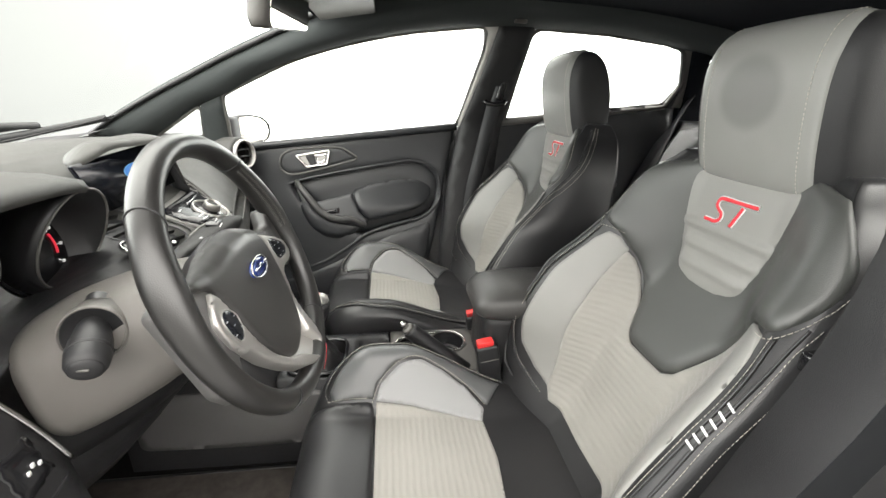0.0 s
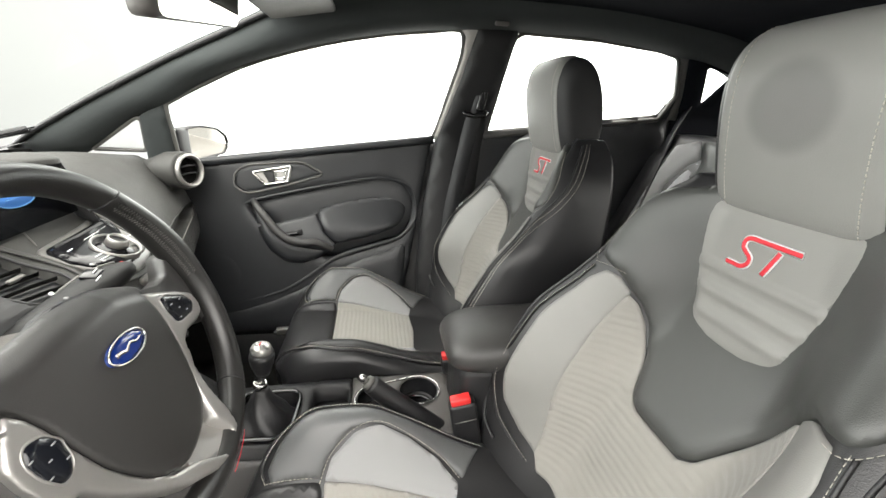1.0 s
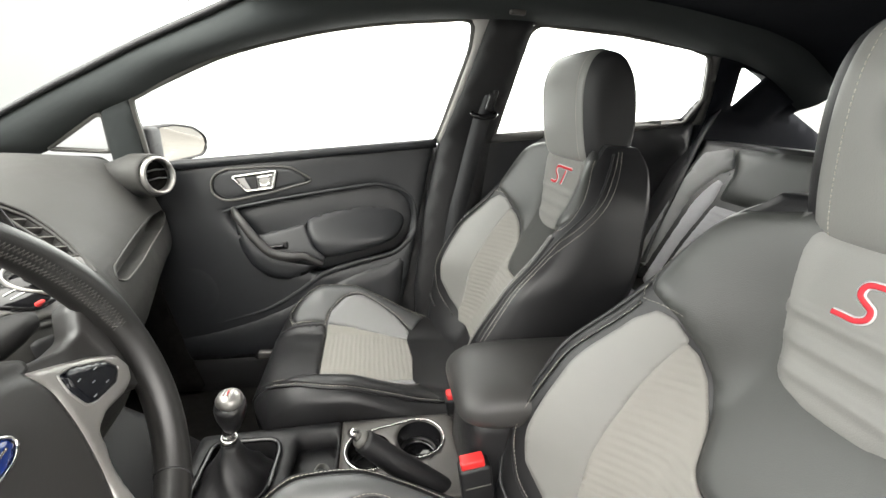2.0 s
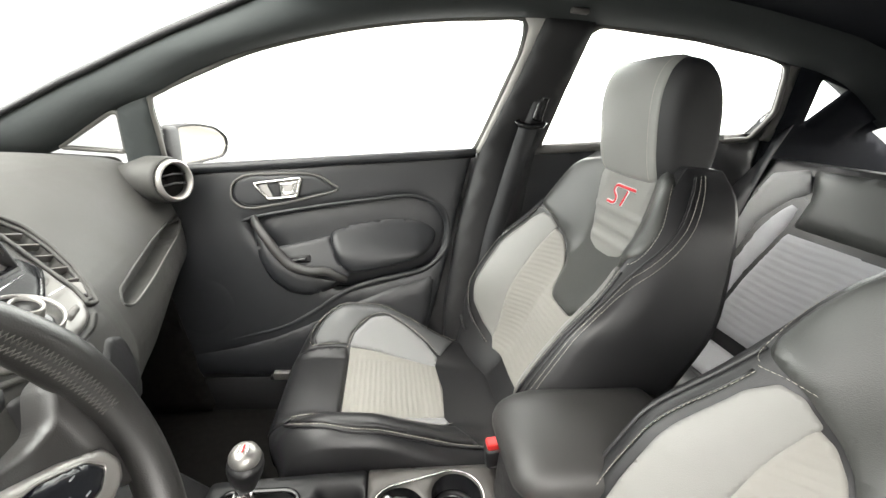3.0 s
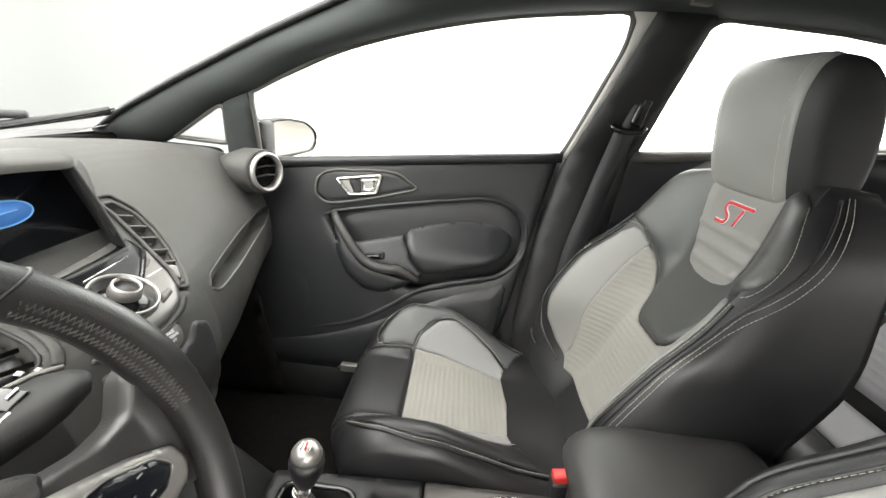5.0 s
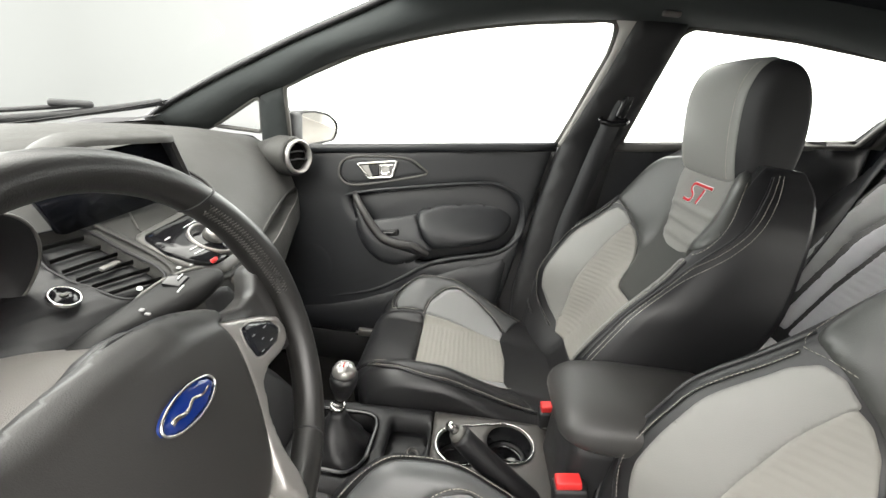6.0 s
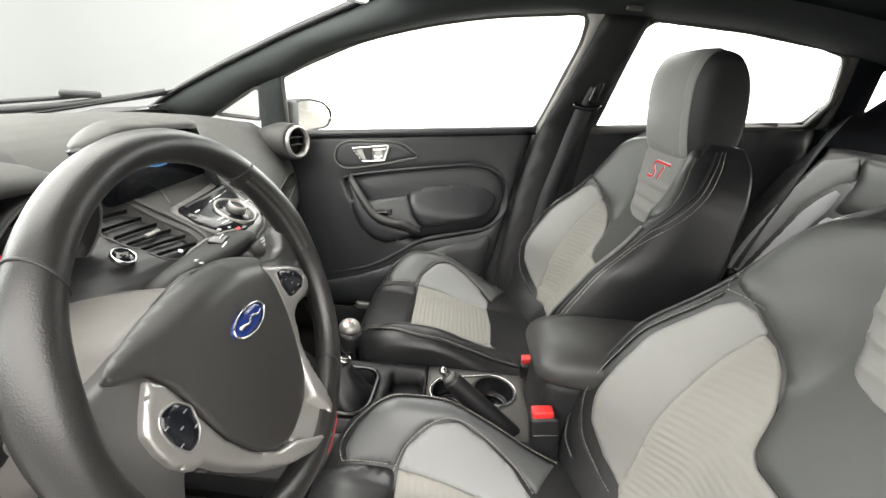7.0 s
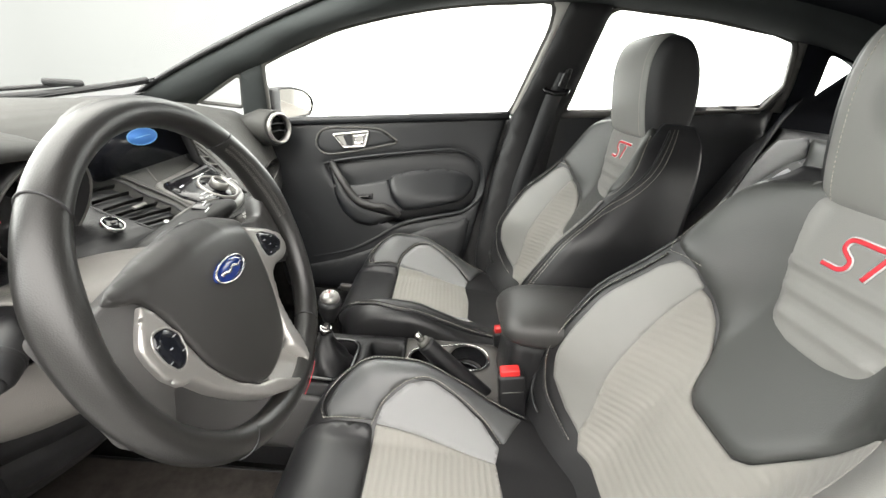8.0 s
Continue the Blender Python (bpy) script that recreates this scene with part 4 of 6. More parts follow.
def badge(f, normal, material, rim):
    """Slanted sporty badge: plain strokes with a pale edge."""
    w = 0.0056
    strokes = [[(-0.050, -0.017), (-0.040, -0.017), (-0.027, -0.017), (-0.019, -0.012), (-0.019, -0.004), (-0.027, 0.001), (-0.034, 0.006), (-0.034, 0.014), (-0.026, 0.018), (0.0, 0.018), (0.046, 0.018)],
               [(0.019, 0.013), (0.006, -0.017)]]
    dark, pale = [], []
    for st in strokes:
        line = [f(-p[0], p[1]) for p in spline(st, 4)]
        dark.append(tube(line, w * 0.5, 6, flat=0.35, up=normal))
        pale.append(tube([p - np.array(normal) * 0.0012 for p in line], w * 0.5 + 0.0016, 6, flat=0.35, up=normal))
    return join(*dark), join(*pale)


def build_seat(outer, label):
    seat = thing("front_seat", (SEAT_X, SEAT_Y, 0.27), label, "car seat", "front seats")
    global LEAN
    LEAN = BACK
    out = (-2, 0, 1.0)
    both = lambda half: list(half) + [(-a, b) for a, b in half[::-1]]
    # backrest
    zs = np.concatenate([np.linspace(.40, .96, 38), [.975, .988, .998, 1.006, 1.011]])
    rings = []
    for z in zs:
        top = max(0, (z - .96) / .051)
        k = math.sqrt(max(0.03, 1 - top ** 2))
        ring = [seat_back(a, min(z, 1.0)) + np.array([.008 * ease(((1.05 if a > 0 else 1.03) - abs(a)) / .09), 0, 0]) for a in np.linspace(-2, 2, 81)]
        c = curve(z, BZ, BX)
        hw = abs(ring[0][1])
        ring += [np.array([c + .048 + .030 * math.sin(math.pi * t), hw * (1 - 2 * t), z]) for t in np.linspace(0, 1, 11)[1:-1]]
        mid = np.array([c + .02, 0, z])
        rings.append([np.array([mid[0] + (p[0] - mid[0]) * (0.55 + 0.45 * k), p[1] * (0.93 + 0.07 * k), z]) for p in ring])
    back = seat_part("backrest", loft(rings), LEATHER_BLACK, seat, "black leather backrest with tall side bolsters")
    yoke = both([(.02, .683), (.20, .683), (.29, .695), (.40, .738), (.52, .783), (.62, .810), (.81, .849), (.95, .863), (1.08, .871), (1.15, .886), (1.17, .92), (1.10, .958), (.98, .986), (.60, 1.003), (.02, 1.005)])
    if outer < 0:
        yoke[15:] = [(-a, b) for a, b in [(.02, 1.005), (.60, 1.003), (1.06, .990), (1.22, .962), (1.29, .93), (1.27, .900), (1.19, .878), (1.06, .853), (.81, .845), (.62, .810), (.52, .783), (.40, .738), (.29, .695), (.20, .683), (.02, .683)]]
    patch = both([(.02, .808), (.14, .809), (.26, .815), (.33, .823), (.47, .893), (.56, .962), (.57, .985), (.02, .992)])
    rib_out = both([(.02, .680), (.205, .680), (.295, .692), (.41, .734), (.53, .779), (.625, .806), (.697, .818), (.704, .81), (.686, .74), (.666, .66), (.646, .59), (.623, .522), (.56, .498), (.02, .495)])
    ribs = lambda u, z: 0.0009 * np.sin(2 * math.pi * (z / 0.0115 + 0.08 * np.sin(u / 0.0085) * np.sin(z / 0.04 + 2 * u / 0.04)))
    insert = seat_part("ribbed_insert", panel(rounded(scaled(rib_out), .004), on_back, out, 0.0040, 0.0005, 0.003, 0.0, 0.010, relief=ribs), CLOTH_RIB, back, "ribbed pale grey cloth insert")
    on_side = lambda u, z: seat_back(u / UA, z) + np.array([0.0006, 0, 0])
    side_p = [(.696, .822), (.80, .843), (.90, .849), (.957, .830), (.957, .77), (.945, .70), (.925, .65), (.875, .595), (.75, .548), (.615, .520), (.638, .59), (.658, .66), (.678, .74)]
    side_n = [(-.696, .822), (-.80, .839), (-.96, .844), (-1.01, .822), (-1.005, .77), (-.995, .70), (-.985, .65), (-.94, .595), (-.80, .548), (-.615, .520), (-.638, .59), (-.658, .66), (-.678, .74)]
    seat_part("side_panel", panel(rounded(scaled(side_p), .004), on_side, out, 0.0045, 0.0005, 0.003, 0.0, 0.010), LEATHER_GREY, back, "smooth pale grey side panel")
    seat_part("side_panel", panel(rounded(scaled(side_n), .004), on_side, out, 0.0045, 0.0005, 0.003, 0.0, 0.010), LEATHER_GREY, back, "smooth pale grey side panel")
    yk = seat_part("shoulder_panel", panel(rounded(scaled(yoke), .012), on_back, out, 0.0075, 0.006, 0.014, -0.001, 0.010), LEATHER_CHAR, back, "charcoal leather shoulder panel")
    yk_in = lambda u, z: seat_back(u / UA, z) - np.array([0.0046, 0, 0])
    folds = lambda u, z: 0.0042 * np.maximum(0, np.sin((z - .798) / .031 * 2 * math.pi)) ** 0.7 * (z < .905)
    seat_part("badge_patch", panel(rounded(scaled(patch), .008), yk_in, out, 0.005, 0.004, 0.015, -0.001, 0.008, relief=folds), LEATHER_GREY, back, "pale grey leather patch with pleats")
    on_badge = lambda u, v: seat_back((u - .001) / UA, .931 + v * 1.05) - np.array([0.0106, 0, 0])
    dark, pale = badge(on_badge, (-1, 0, 0), None, None)
    seat_part("badge_edge", pale, WHITE, back, "pale edge of the badge")
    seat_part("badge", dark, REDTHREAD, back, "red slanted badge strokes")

    # seams
    def off(a, z, d=0.003):
        p, e = seat_back(a, z), .01
        n = np.cross(seat_back(a + e, z) - seat_back(a - e, z), seat_back(a, z + e) - seat_back(a, z - e))
        n /= np.linalg.norm(n)
        return p + (n if n @ np.array([-1, .6 * np.sign(a) * (abs(a) > 1), 0]) > 0 else -n) * d
    ridge = [(1.00, .850), (1.01, .80), (1.005, .74), (.995, .68), (.965, .63), (.88, .565), (.74, .525), (.63, .505)]
    wide = [(-1.06, .848), (-1.06, .80), (-1.05, .74), (-1.04, .68), (-1.02, .63), (-.95, .570), (-.80, .528), (-.65, .507)]
    lines = [ridge, [(1.02, .855), (.90, .856), (.78, .850)], wide,
             [(-1.40, 1.0), (-1.40, .96), (-1.375, .92), (-1.30, .873), (-1.21, .83), (-1.175, .79), (-1.165, .74), (-1.165, .68), (-1.16, .62), (-1.12, .56)],
             [(-1.44, 1.0), (-1.45, .96), (-1.425, .92), (-1.35, .870), (-1.255, .825), (-1.22, .785), (-1.21, .735), (-1.21, .675), (-1.205, .61), (-1.17, .55)]]
    if outer < 0:
        lines[3] = [(-1.27, .868), (-1.235, .838), (-1.195, .795), (-1.185, .745), (-1.19, .68), (-1.17, .60)]
        lines[4] = [(-1.36, .858), (-1.315, .83), (-1.275, .785), (-1.262, .735), (-1.262, .67), (-1.24, .59)]
        lines += [[(-1.30, .905), (-1.22, .874), (-1.07, .846), (-.95, .842)], [(1.20, .945), (1.19, .905), (1.11, .866), (1.03, .858)]]
    else:
        lines += [[(-1.02, .984), (-1.13, .957), (-1.195, .922), (-1.185, .885), (-1.14, .866), (-1.07, .858)]]
    for ln in lines:
        seat_part("stitching", stitches([off(a, z) for a, z in spline(ln, 8)], (-1, 0, 0.1), r=0.00042), THREAD, back, "pale thread seam")
    for ln in [[(a + .022, z) for a, z in ridge], [(a + .05, z - .002) for a, z in lines[3]], [(a - .022, z) for a, z in wide]]:
        seat_part("piping", tube([off(a, z, 0.0006) for a, z in spline(ln, 5)], 0.0021, 6), LEATHER_BLACK, back)
    # raised bolster edge between the double seam and the pale panel
    edge_ = [(1.13, .872), (1.165, .82), (1.17, .75), (1.165, .68), (1.14, .61), (1.06, .55), (.88, .512)]
    seat_part("piping", tube([off(a, z, 0.0012) for a, z in spline(edge_, 6)], 0.0030, 6), LEATHER_BLACK, back)
    # maker's mark on the outer bolster, as plain bars
    for i in range(6):
        z0, a0, w = (.733 + i * .0092, -1.108 - .005 * i, .034) if outer < 0 else (.738 + i * .0078, 1.062 - .003 * i, .030)
        bar = [off(a, z, .0028) for a, z in ((a0 + w, z0 + .004), (a0, z0 + .002), (a0 - w, z0))]
        seat_part("mark_bar", tube(bar, 0.0024, 6, flat=0.35, up=(-1, 0, 0)), WHITE, back, "pale printed bar")
    # head restraint: pale cover over front and top, dark cheeks
    LEAN = HEAD
    prof = spline([(.432, .990), (.420, 1.02), (.409, 1.065), (.401, 1.115), (.401, 1.155), (.413, 1.188), (.440, 1.204), (.464, 1.192), (.485, 1.158), (.500, 1.11), (.508, 1.055), (.504, 1.005), (.480, .985), (.448, .983)], 4, True)
    cen = prof.mean(0)
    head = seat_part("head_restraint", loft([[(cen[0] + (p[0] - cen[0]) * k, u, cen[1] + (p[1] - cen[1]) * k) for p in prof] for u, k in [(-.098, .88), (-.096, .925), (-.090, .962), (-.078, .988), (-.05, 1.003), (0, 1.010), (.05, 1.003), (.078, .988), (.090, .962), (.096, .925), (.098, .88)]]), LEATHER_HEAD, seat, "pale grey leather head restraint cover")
    for s in (-1, 1):
        cheek = []
        for t in np.linspace(0, 1, 9):
            k = 0.955 * (1 - .14 * t ** 1.5 - .28 * t ** 6)
            cheek.append([(cen[0] + (p[0] - cen[0]) * k + .002 + .022 * t ** 1.3, s * (.0890 + .036 * math.sin(t * math.pi / 2) ** 1.1), cen[1] + (p[1] - cen[1]) * k) for p in prof])
        g = loft(cheek if s > 0 else cheek)
        seat_part("cheek", g, LEATHER_SOFT, head, "black leather side of the head restraint")
        seam = [(cen[0] + (p[0] - cen[0]) * .985, s * .0805, cen[1] + (p[1] - cen[1]) * .987) for p in prof[:38]]
        seat_part("stitching", stitches(seam, (-1, 0, 0.3), 0.0058, 0.0035), THREAD, head, "pale thread seam")
    for s in (-1, 1):
        seat_part("post", tube([(.475, s * .05, .93), (.475, s * .05, 1.0)], .006, 8), CHROME, head)
    # cushion
    LEAN = (0.0, 0.0, 0.0)
    rings = []
    for s in np.linspace(0, .62, 44):
        ring = [seat_cushion(a, s) - np.array([0, 0, .004 * ease((.98 - abs(a)) / .1)]) for a in np.linspace(-2, 2, 81)]
        x = ring[40][0]
        rings.append([np.array([p[0] + (.012 if s < .12 else 0), p[1], min(p[2] - .001, 9)]) for p in ring] + [np.array([x + .02, .19, .335]), np.array([x + .02, -.19, .335])])
    cus = seat_part("cushion", loft(rings), LEATHER_BLACK, seat, "black leather seat cushion with raised sides")
    up = (-1.2, 0, 2.5)
    ins = [(.643, .262), (.618, .33), (.568, .40), (.498, .474), (0, .482), (-.498, .474), (-.568, .40), (-.618, .33), (-.643, .262), (0, .262)]
    ribs_c = lambda u, s: 0.0009 * np.sin(2 * math.pi * (s / 0.0115 + 0.09 * np.sin(u / 0.0085) * np.sin(s / 0.04 + 2 * u / 0.04)))
    seat_part("ribbed_insert", panel(rounded(scaled(ins), .004), on_cushion, up, 0.0040, 0.0010, 0.004, 0.0, 0.010, relief=ribs_c), CLOTH_RIB, cus, "ribbed pale grey cloth insert")
    for s in (1, -1):
        arch = [(.647, .262), (.745, .272), (.862, .310), (.922, .355), (.893, .398), (.80, .450), (.65, .482), (.50, .474), (.570, .40), (.620, .33)]
        if s < 0:
            arch = [(.647, .262), (.705, .270), (.772, .312), (.795, .355), (.768, .398), (.70, .450), (.61, .482), (.50, .474), (.570, .40), (.620, .33)]
        seat_part("side_panel", panel(rounded(scaled([(s * a, b) for a, b in arch]), .004), on_cushion, up, 0.006, 0.0012, 0.004, 0.0, 0.010), CLOTH_PALE, cus, "smooth pale grey side panel")
        collar = [(.660, .258), (.668, .182), (.76, .174), (.89, .184), (1.00, .210), (1.08, .248), (1.125, .30), (1.105, .38), (1.05, .46), (.98, .53), (.69, .492), (.815, .458), (.908, .402), (.936, .355), (.874, .304), (.752, .266)]
        if s < 0:
            collar = [(.660, .258), (.668, .182), (.76, .174), (.89, .184), (1.00, .210), (1.08, .248), (1.125, .30), (1.105, .38), (1.05, .46), (.98, .53), (.66, .492), (.715, .458), (.782, .402), (.809, .355), (.785, .304), (.712, .264)]
        # far collar's grey holds the sheen of glossy leather; the near one stays black
        seat_part("collar_panel", panel(rounded(scaled([(s * a, b) for a, b in collar]), .004), on_cushion, up, 0.006, 0.0022, 0.006, 0.0, 0.010), LEATHER_SHEEN if s > 0 else LEATHER_BLACK, cus, "dark leather collar beside the pale panel")
        seam = [(s * a, b) for a, b in ((.63, .255), (.75, .270), (.87, .308), (.935, .355), (.905, .40), (.81, .455), (.66, .488))] if s > 0 else [(-.63, .255), (-.72, .268), (-.79, .31), (-.81, .355), (-.78, .40), (-.72, .455), (-.62, .488)]
        seat_part("stitching", stitches([seat_cushion(a, b) + np.array([0, 0, .003]) for a, b in spline(seam, 8)], (0, 0, 1)), THREAD, cus, "pale thread seam")
        edge_l = [(s * a, b) for a, b in ((.67, .174), (.78, .166), (.91, .177), (1.03, .206), (1.10, .245), (1.16, .30), (1.14, .38), (1.08, .46), (1.0, .54))]
        seat_part("stitching", stitches([seat_cushion(a, b) + np.array([0, s * .001, .003]) for a, b in spline(edge_l, 8)], (0, 0, 1)), THREAD, cus, "pale thread seam")
        seat_part("piping", tube([seat_cushion(a + s * .03, b) + np.array([0, 0, .001]) for a, b in spline(edge_l, 6)], .0024, 6), LEATHER_BLACK, cus)
    roll = [(.640, .258), (.652, .20), (.657, .13), (.657, .04), (-.657, .04), (-.657, .13), (-.652, .20), (-.640, .258)]
    seat_part("front_roll", panel(rounded(scaled(roll), .012), on_cushion, (-3, 0, 1), 0.010, 0.0025, 0.010, 0.0, 0.010), LEATHER_BLACK, cus, "black leather front roll")
    seam = [(.664, .176), (.660, .20), (.655, .225), (.650, .250)]
    for s in (1, -1):
        seat_part("stitching", stitches([seat_cushion(s * a, b) + np.array([-.002, 0, .006]) for a, b in spline(seam, 8)], (0, 0, 1)), THREAD, cus, "pale thread seam")
    seat_part("seat_base", box((0.02, 0, .315), (.44, .36, .05), .012), MATTE, seat)
    for s in (-1, 1):
        seat_part("seat_rail", box((0.0, s * .17, .285), (.52, .04, .03), .004), MATTE, seat)
        seat_part("recliner_cover", turned([(.001, .0), (.045, .0), (.05, .006), (.05, .02), (.001, .024)], (.215, s * .222 - (0 if s > 0 else 0), .47), (0, s, 0), 20), MATTE, seat)
    return seat


build_seat(-1, "driver seat in black and grey leather with ribbed cloth")
SEAT_X, SEAT_Y = -0.03, 0.345
BACK, HEAD = (0.005, -0.010, 0.018), (-0.002, -0.002, 0.004)
build_seat(1, "passenger seat in black and grey leather with ribbed cloth")

# ---- rear seat ----
def on_bench_back(y, z):
    return np.array([0.755 + 0.45 * (z - 0.62) - 0.03 * ease((abs(y) - 0.42) / 0.16), y, z])


bench = thing("rear_bench", (0.85, 0, 0.27), "rear bench in black leather and pale ribbed cloth", "car seat")
rings = []
for z in (0.45, 0.60, 0.80, 0.95, 1.01, 1.03):
    d = 0.02 if z > 1.0 else 0
    rings.append([on_bench_back(y, z) + np.array([d, 0, 0]) for y in np.linspace(-0.58, 0.58, 25)] + [on_bench_back(y, z) + np.array([0.13 - d, 0, 0]) for y in np.linspace(0.58, -0.58, 9)])
bb = part("bench_back", loft(rings), LEATHER_BLACK, bench)
for s in (1, -1):
    rib = [(s * a, b) for a, b in ((.402, .622), (.402, .75), (.386, .876), (.09, .872), (.07, .622))]
    rb = lambda y, z: 0.0015 * np.sin(2 * math.pi * (z / 0.0155 + 0.09 * np.sin(y / 0.022)))
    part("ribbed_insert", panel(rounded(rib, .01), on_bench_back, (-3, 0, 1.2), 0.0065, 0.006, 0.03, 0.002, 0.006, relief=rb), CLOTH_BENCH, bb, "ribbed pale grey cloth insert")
    pl = [(s * a, b) for a, b in ((.408, .622), (.452, .628), (.455, .76), (.455, .878), (.430, .930), (.397, .964), (.391, .886), (.408, .76))]
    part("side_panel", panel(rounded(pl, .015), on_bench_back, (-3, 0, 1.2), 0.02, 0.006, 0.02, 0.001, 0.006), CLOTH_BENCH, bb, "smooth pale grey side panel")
    outer_ = [(s * a, b) for a, b in ((.460, .632), (.505, .642), (.520, .76), (.520, .90), (.508, 1.0), (.44, 1.02), (.403, .970), (.437, .934), (.461, .880), (.461, .76))]
    # same pale panel as beside it; its shade is put into a darker cloth
    part("outer_panel", panel(rounded(outer_, .008), on_bench_back, (-3, 0, 1.2), 0.02, 0.006, 0.02, 0.001, 0.006), CLOTH_PALE, bb, "pale outer panel with its shade put in as a darker cloth")
    top = [(s * a, b) for a, b in ((.384, .886), (.392, .964), (.430, 1.02), (.09, 1.025), (.085, .882))]
    part("top_panel", panel(rounded(top, .015), on_bench_back, (-3, 0, 1.2), 0.02, 0.008, 0.03, 0.002, 0.006), LEATHER_CHAR, bb, "charcoal leather top panel")
prof = [(0.50, 0.36), (0.475, 0.48), (0.49, 0.55), (0.53, 0.585), (0.62, 0.595), (0.75, 0.595), (0.86, 0.585), (0.86, 0.36)]
bc = part("bench_cushion", loft([[(x, y, z) for x, z in prof] for y in np.linspace(-0.56, 0.56, 9)]), LEATHER_BLACK, bench)
sharp(bc, 60)
for s in (1, -1):
    band = [(s * y, x) for x, y in ((.612, .06), (.612, .45), (.742, .47), (.742, .06))]
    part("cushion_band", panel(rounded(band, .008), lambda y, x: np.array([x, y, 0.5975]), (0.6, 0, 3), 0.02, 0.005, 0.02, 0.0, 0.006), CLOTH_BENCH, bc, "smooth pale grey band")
    band = [(s * y, x) for x, y in ((.50, .06), (.50, .45), (.606, .45), (.606, .06))]
    part("cushion_panel", panel(rounded(band, .01), lambda y, x: np.array([x, y, 0.596 - 0.035 * ease((0.55 - x) / 0.06)]), (0.6, 0, 3), 0.02, 0.006, 0.03, 0.0, 0.006), LEATHER_BLACK, bc)
part("bench_riser", box((0.68, 0, 0.315), (0.36, 1.08, 0.09), 0.01), CARPET, bench)

# ---- steering wheel ----
WC, WT = np.array([-0.262, -0.330, 0.866]), radians(22.4)
WN, WU, WR = np.array([math.cos(WT), 0, math.sin(WT)]), np.array([-math.sin(WT), 0, math.cos(WT)]), np.array([0, 1.0, 0])


def wp(r, u, n=0.0):
    return WC + WR * r + WU * u + WN * n


RIM, TUBE = 0.166, 0.0140
wheel = thing("steering_wheel", tuple(WC), "three-spoke black leather steering wheel with silver trim", "steering wheel")
th = np.arange(120) * 2 * math.pi / 120
ring = [wp(RIM * math.sin(q), RIM * math.cos(q) * (1 if math.cos(q) > -0.75 else 1 - 0.10 * (-math.cos(q) - 0.75))) for q in th]
fat = TUBE + 0.0022 * np.exp(-((np.abs((th + math.pi) % (2 * math.pi) - math.pi) - 1.25) / 0.25) ** 2)
rim_ob = part("rim", tube(ring, fat, 18, True, flat=1.12, up=tuple(WN)), WHEEL, wheel, "worn black leather rim")


def on_rim(q, e, d=0.0):
    t = TUBE + d + 0.0022 * math.exp(-((abs((q + math.pi) % (2 * math.pi) - math.pi) - 1.25) / 0.25) ** 2)
    return wp((RIM + t * math.cos(e)) * math.sin(q), (RIM + t * math.cos(e)) * math.cos(q), t * 1.12 * math.sin(e))


for q in (0.72, -0.85, 2.46, -2.56):
    part("rim_seam", tube([on_rim(q + 0.05 * math.cos(e), e) for e in np.arange(24) * 2 * math.pi / 24], 0.0011, 6, True), MATTE, rim_ob)
for e0 in (2.30, 2.72):
    lace = [on_rim(q, e0 + (0.13 if i % 2 else -0.13), 0.0003) for i, q in enumerate(np.linspace(0.74, 1.50, 74))]
    part("rim_lacing", tube(lace, 0.0007, 5), SEAL, rim_ob, "grey cross stitching")


def on_hub(r, u):
    # front face slightly domed, upper face sloping back to the column
    ridge = float(np.interp(r, (-.12, -.09, -.067, -.028, .026, .057, .09), (.042, .040, .040, .045, .043, .035, .024)))
    over = u - ridge
    over = over if over > .012 else (.012 * ((1 + over / .012) / 2) ** 2 if over > -.012 else 0.0)
    return wp(r, u, .001 + .007 * max(0.0, 1 - ((r + .006) / .10) ** 2 - ((u + .025) / .11) ** 2) - 1.4 * over)


FACE = tuple(wp(0, 0, 1))
pad_line = spline([(.068, .026), (.072, .004), (.066, -.036), (.053, -.080), (.041, -.105), (.023, -.116), (-.015, -.122), (-.043, -.110), (-.060, -.092), (-.077, -.058), (-.085, -.026), (-.089, -.003), (-.094, .012), (-.102, .025), (-.119, .034), (-.120, .044), (-.084, .051), (-.045, .057), (.0, .060), (.040, .055), (.072, .043), (.084, .034), (.076, .028)], 4, True)
hub = part("airbag_pad", panel(pad_line, on_hub, FACE, 0.0035, 0.0012, 0.006, 0.0, 0.03), HUB, wheel, "dark grey airbag cover")
part("hub_core", turned([(.001, -.06), (.060, -.06), (.075, -.03), (.075, -.016), (.001, -.014)], wp(0, -.015), WN, 28), MATTE, wheel)
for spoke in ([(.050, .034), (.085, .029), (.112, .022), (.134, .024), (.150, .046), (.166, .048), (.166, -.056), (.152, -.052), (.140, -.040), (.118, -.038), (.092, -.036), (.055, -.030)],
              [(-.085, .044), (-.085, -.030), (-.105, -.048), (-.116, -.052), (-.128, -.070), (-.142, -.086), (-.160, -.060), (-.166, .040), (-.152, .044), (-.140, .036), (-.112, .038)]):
    # left spoke: a window reflection is put in as a lighter grey
    part("spoke", slab(rounded(spoke, .006), -0.028, WR, WU, WC, 0.024, 0.005), HUB if spoke[0][0] > 0 else FLANK_LIT_SPOKE, wheel)
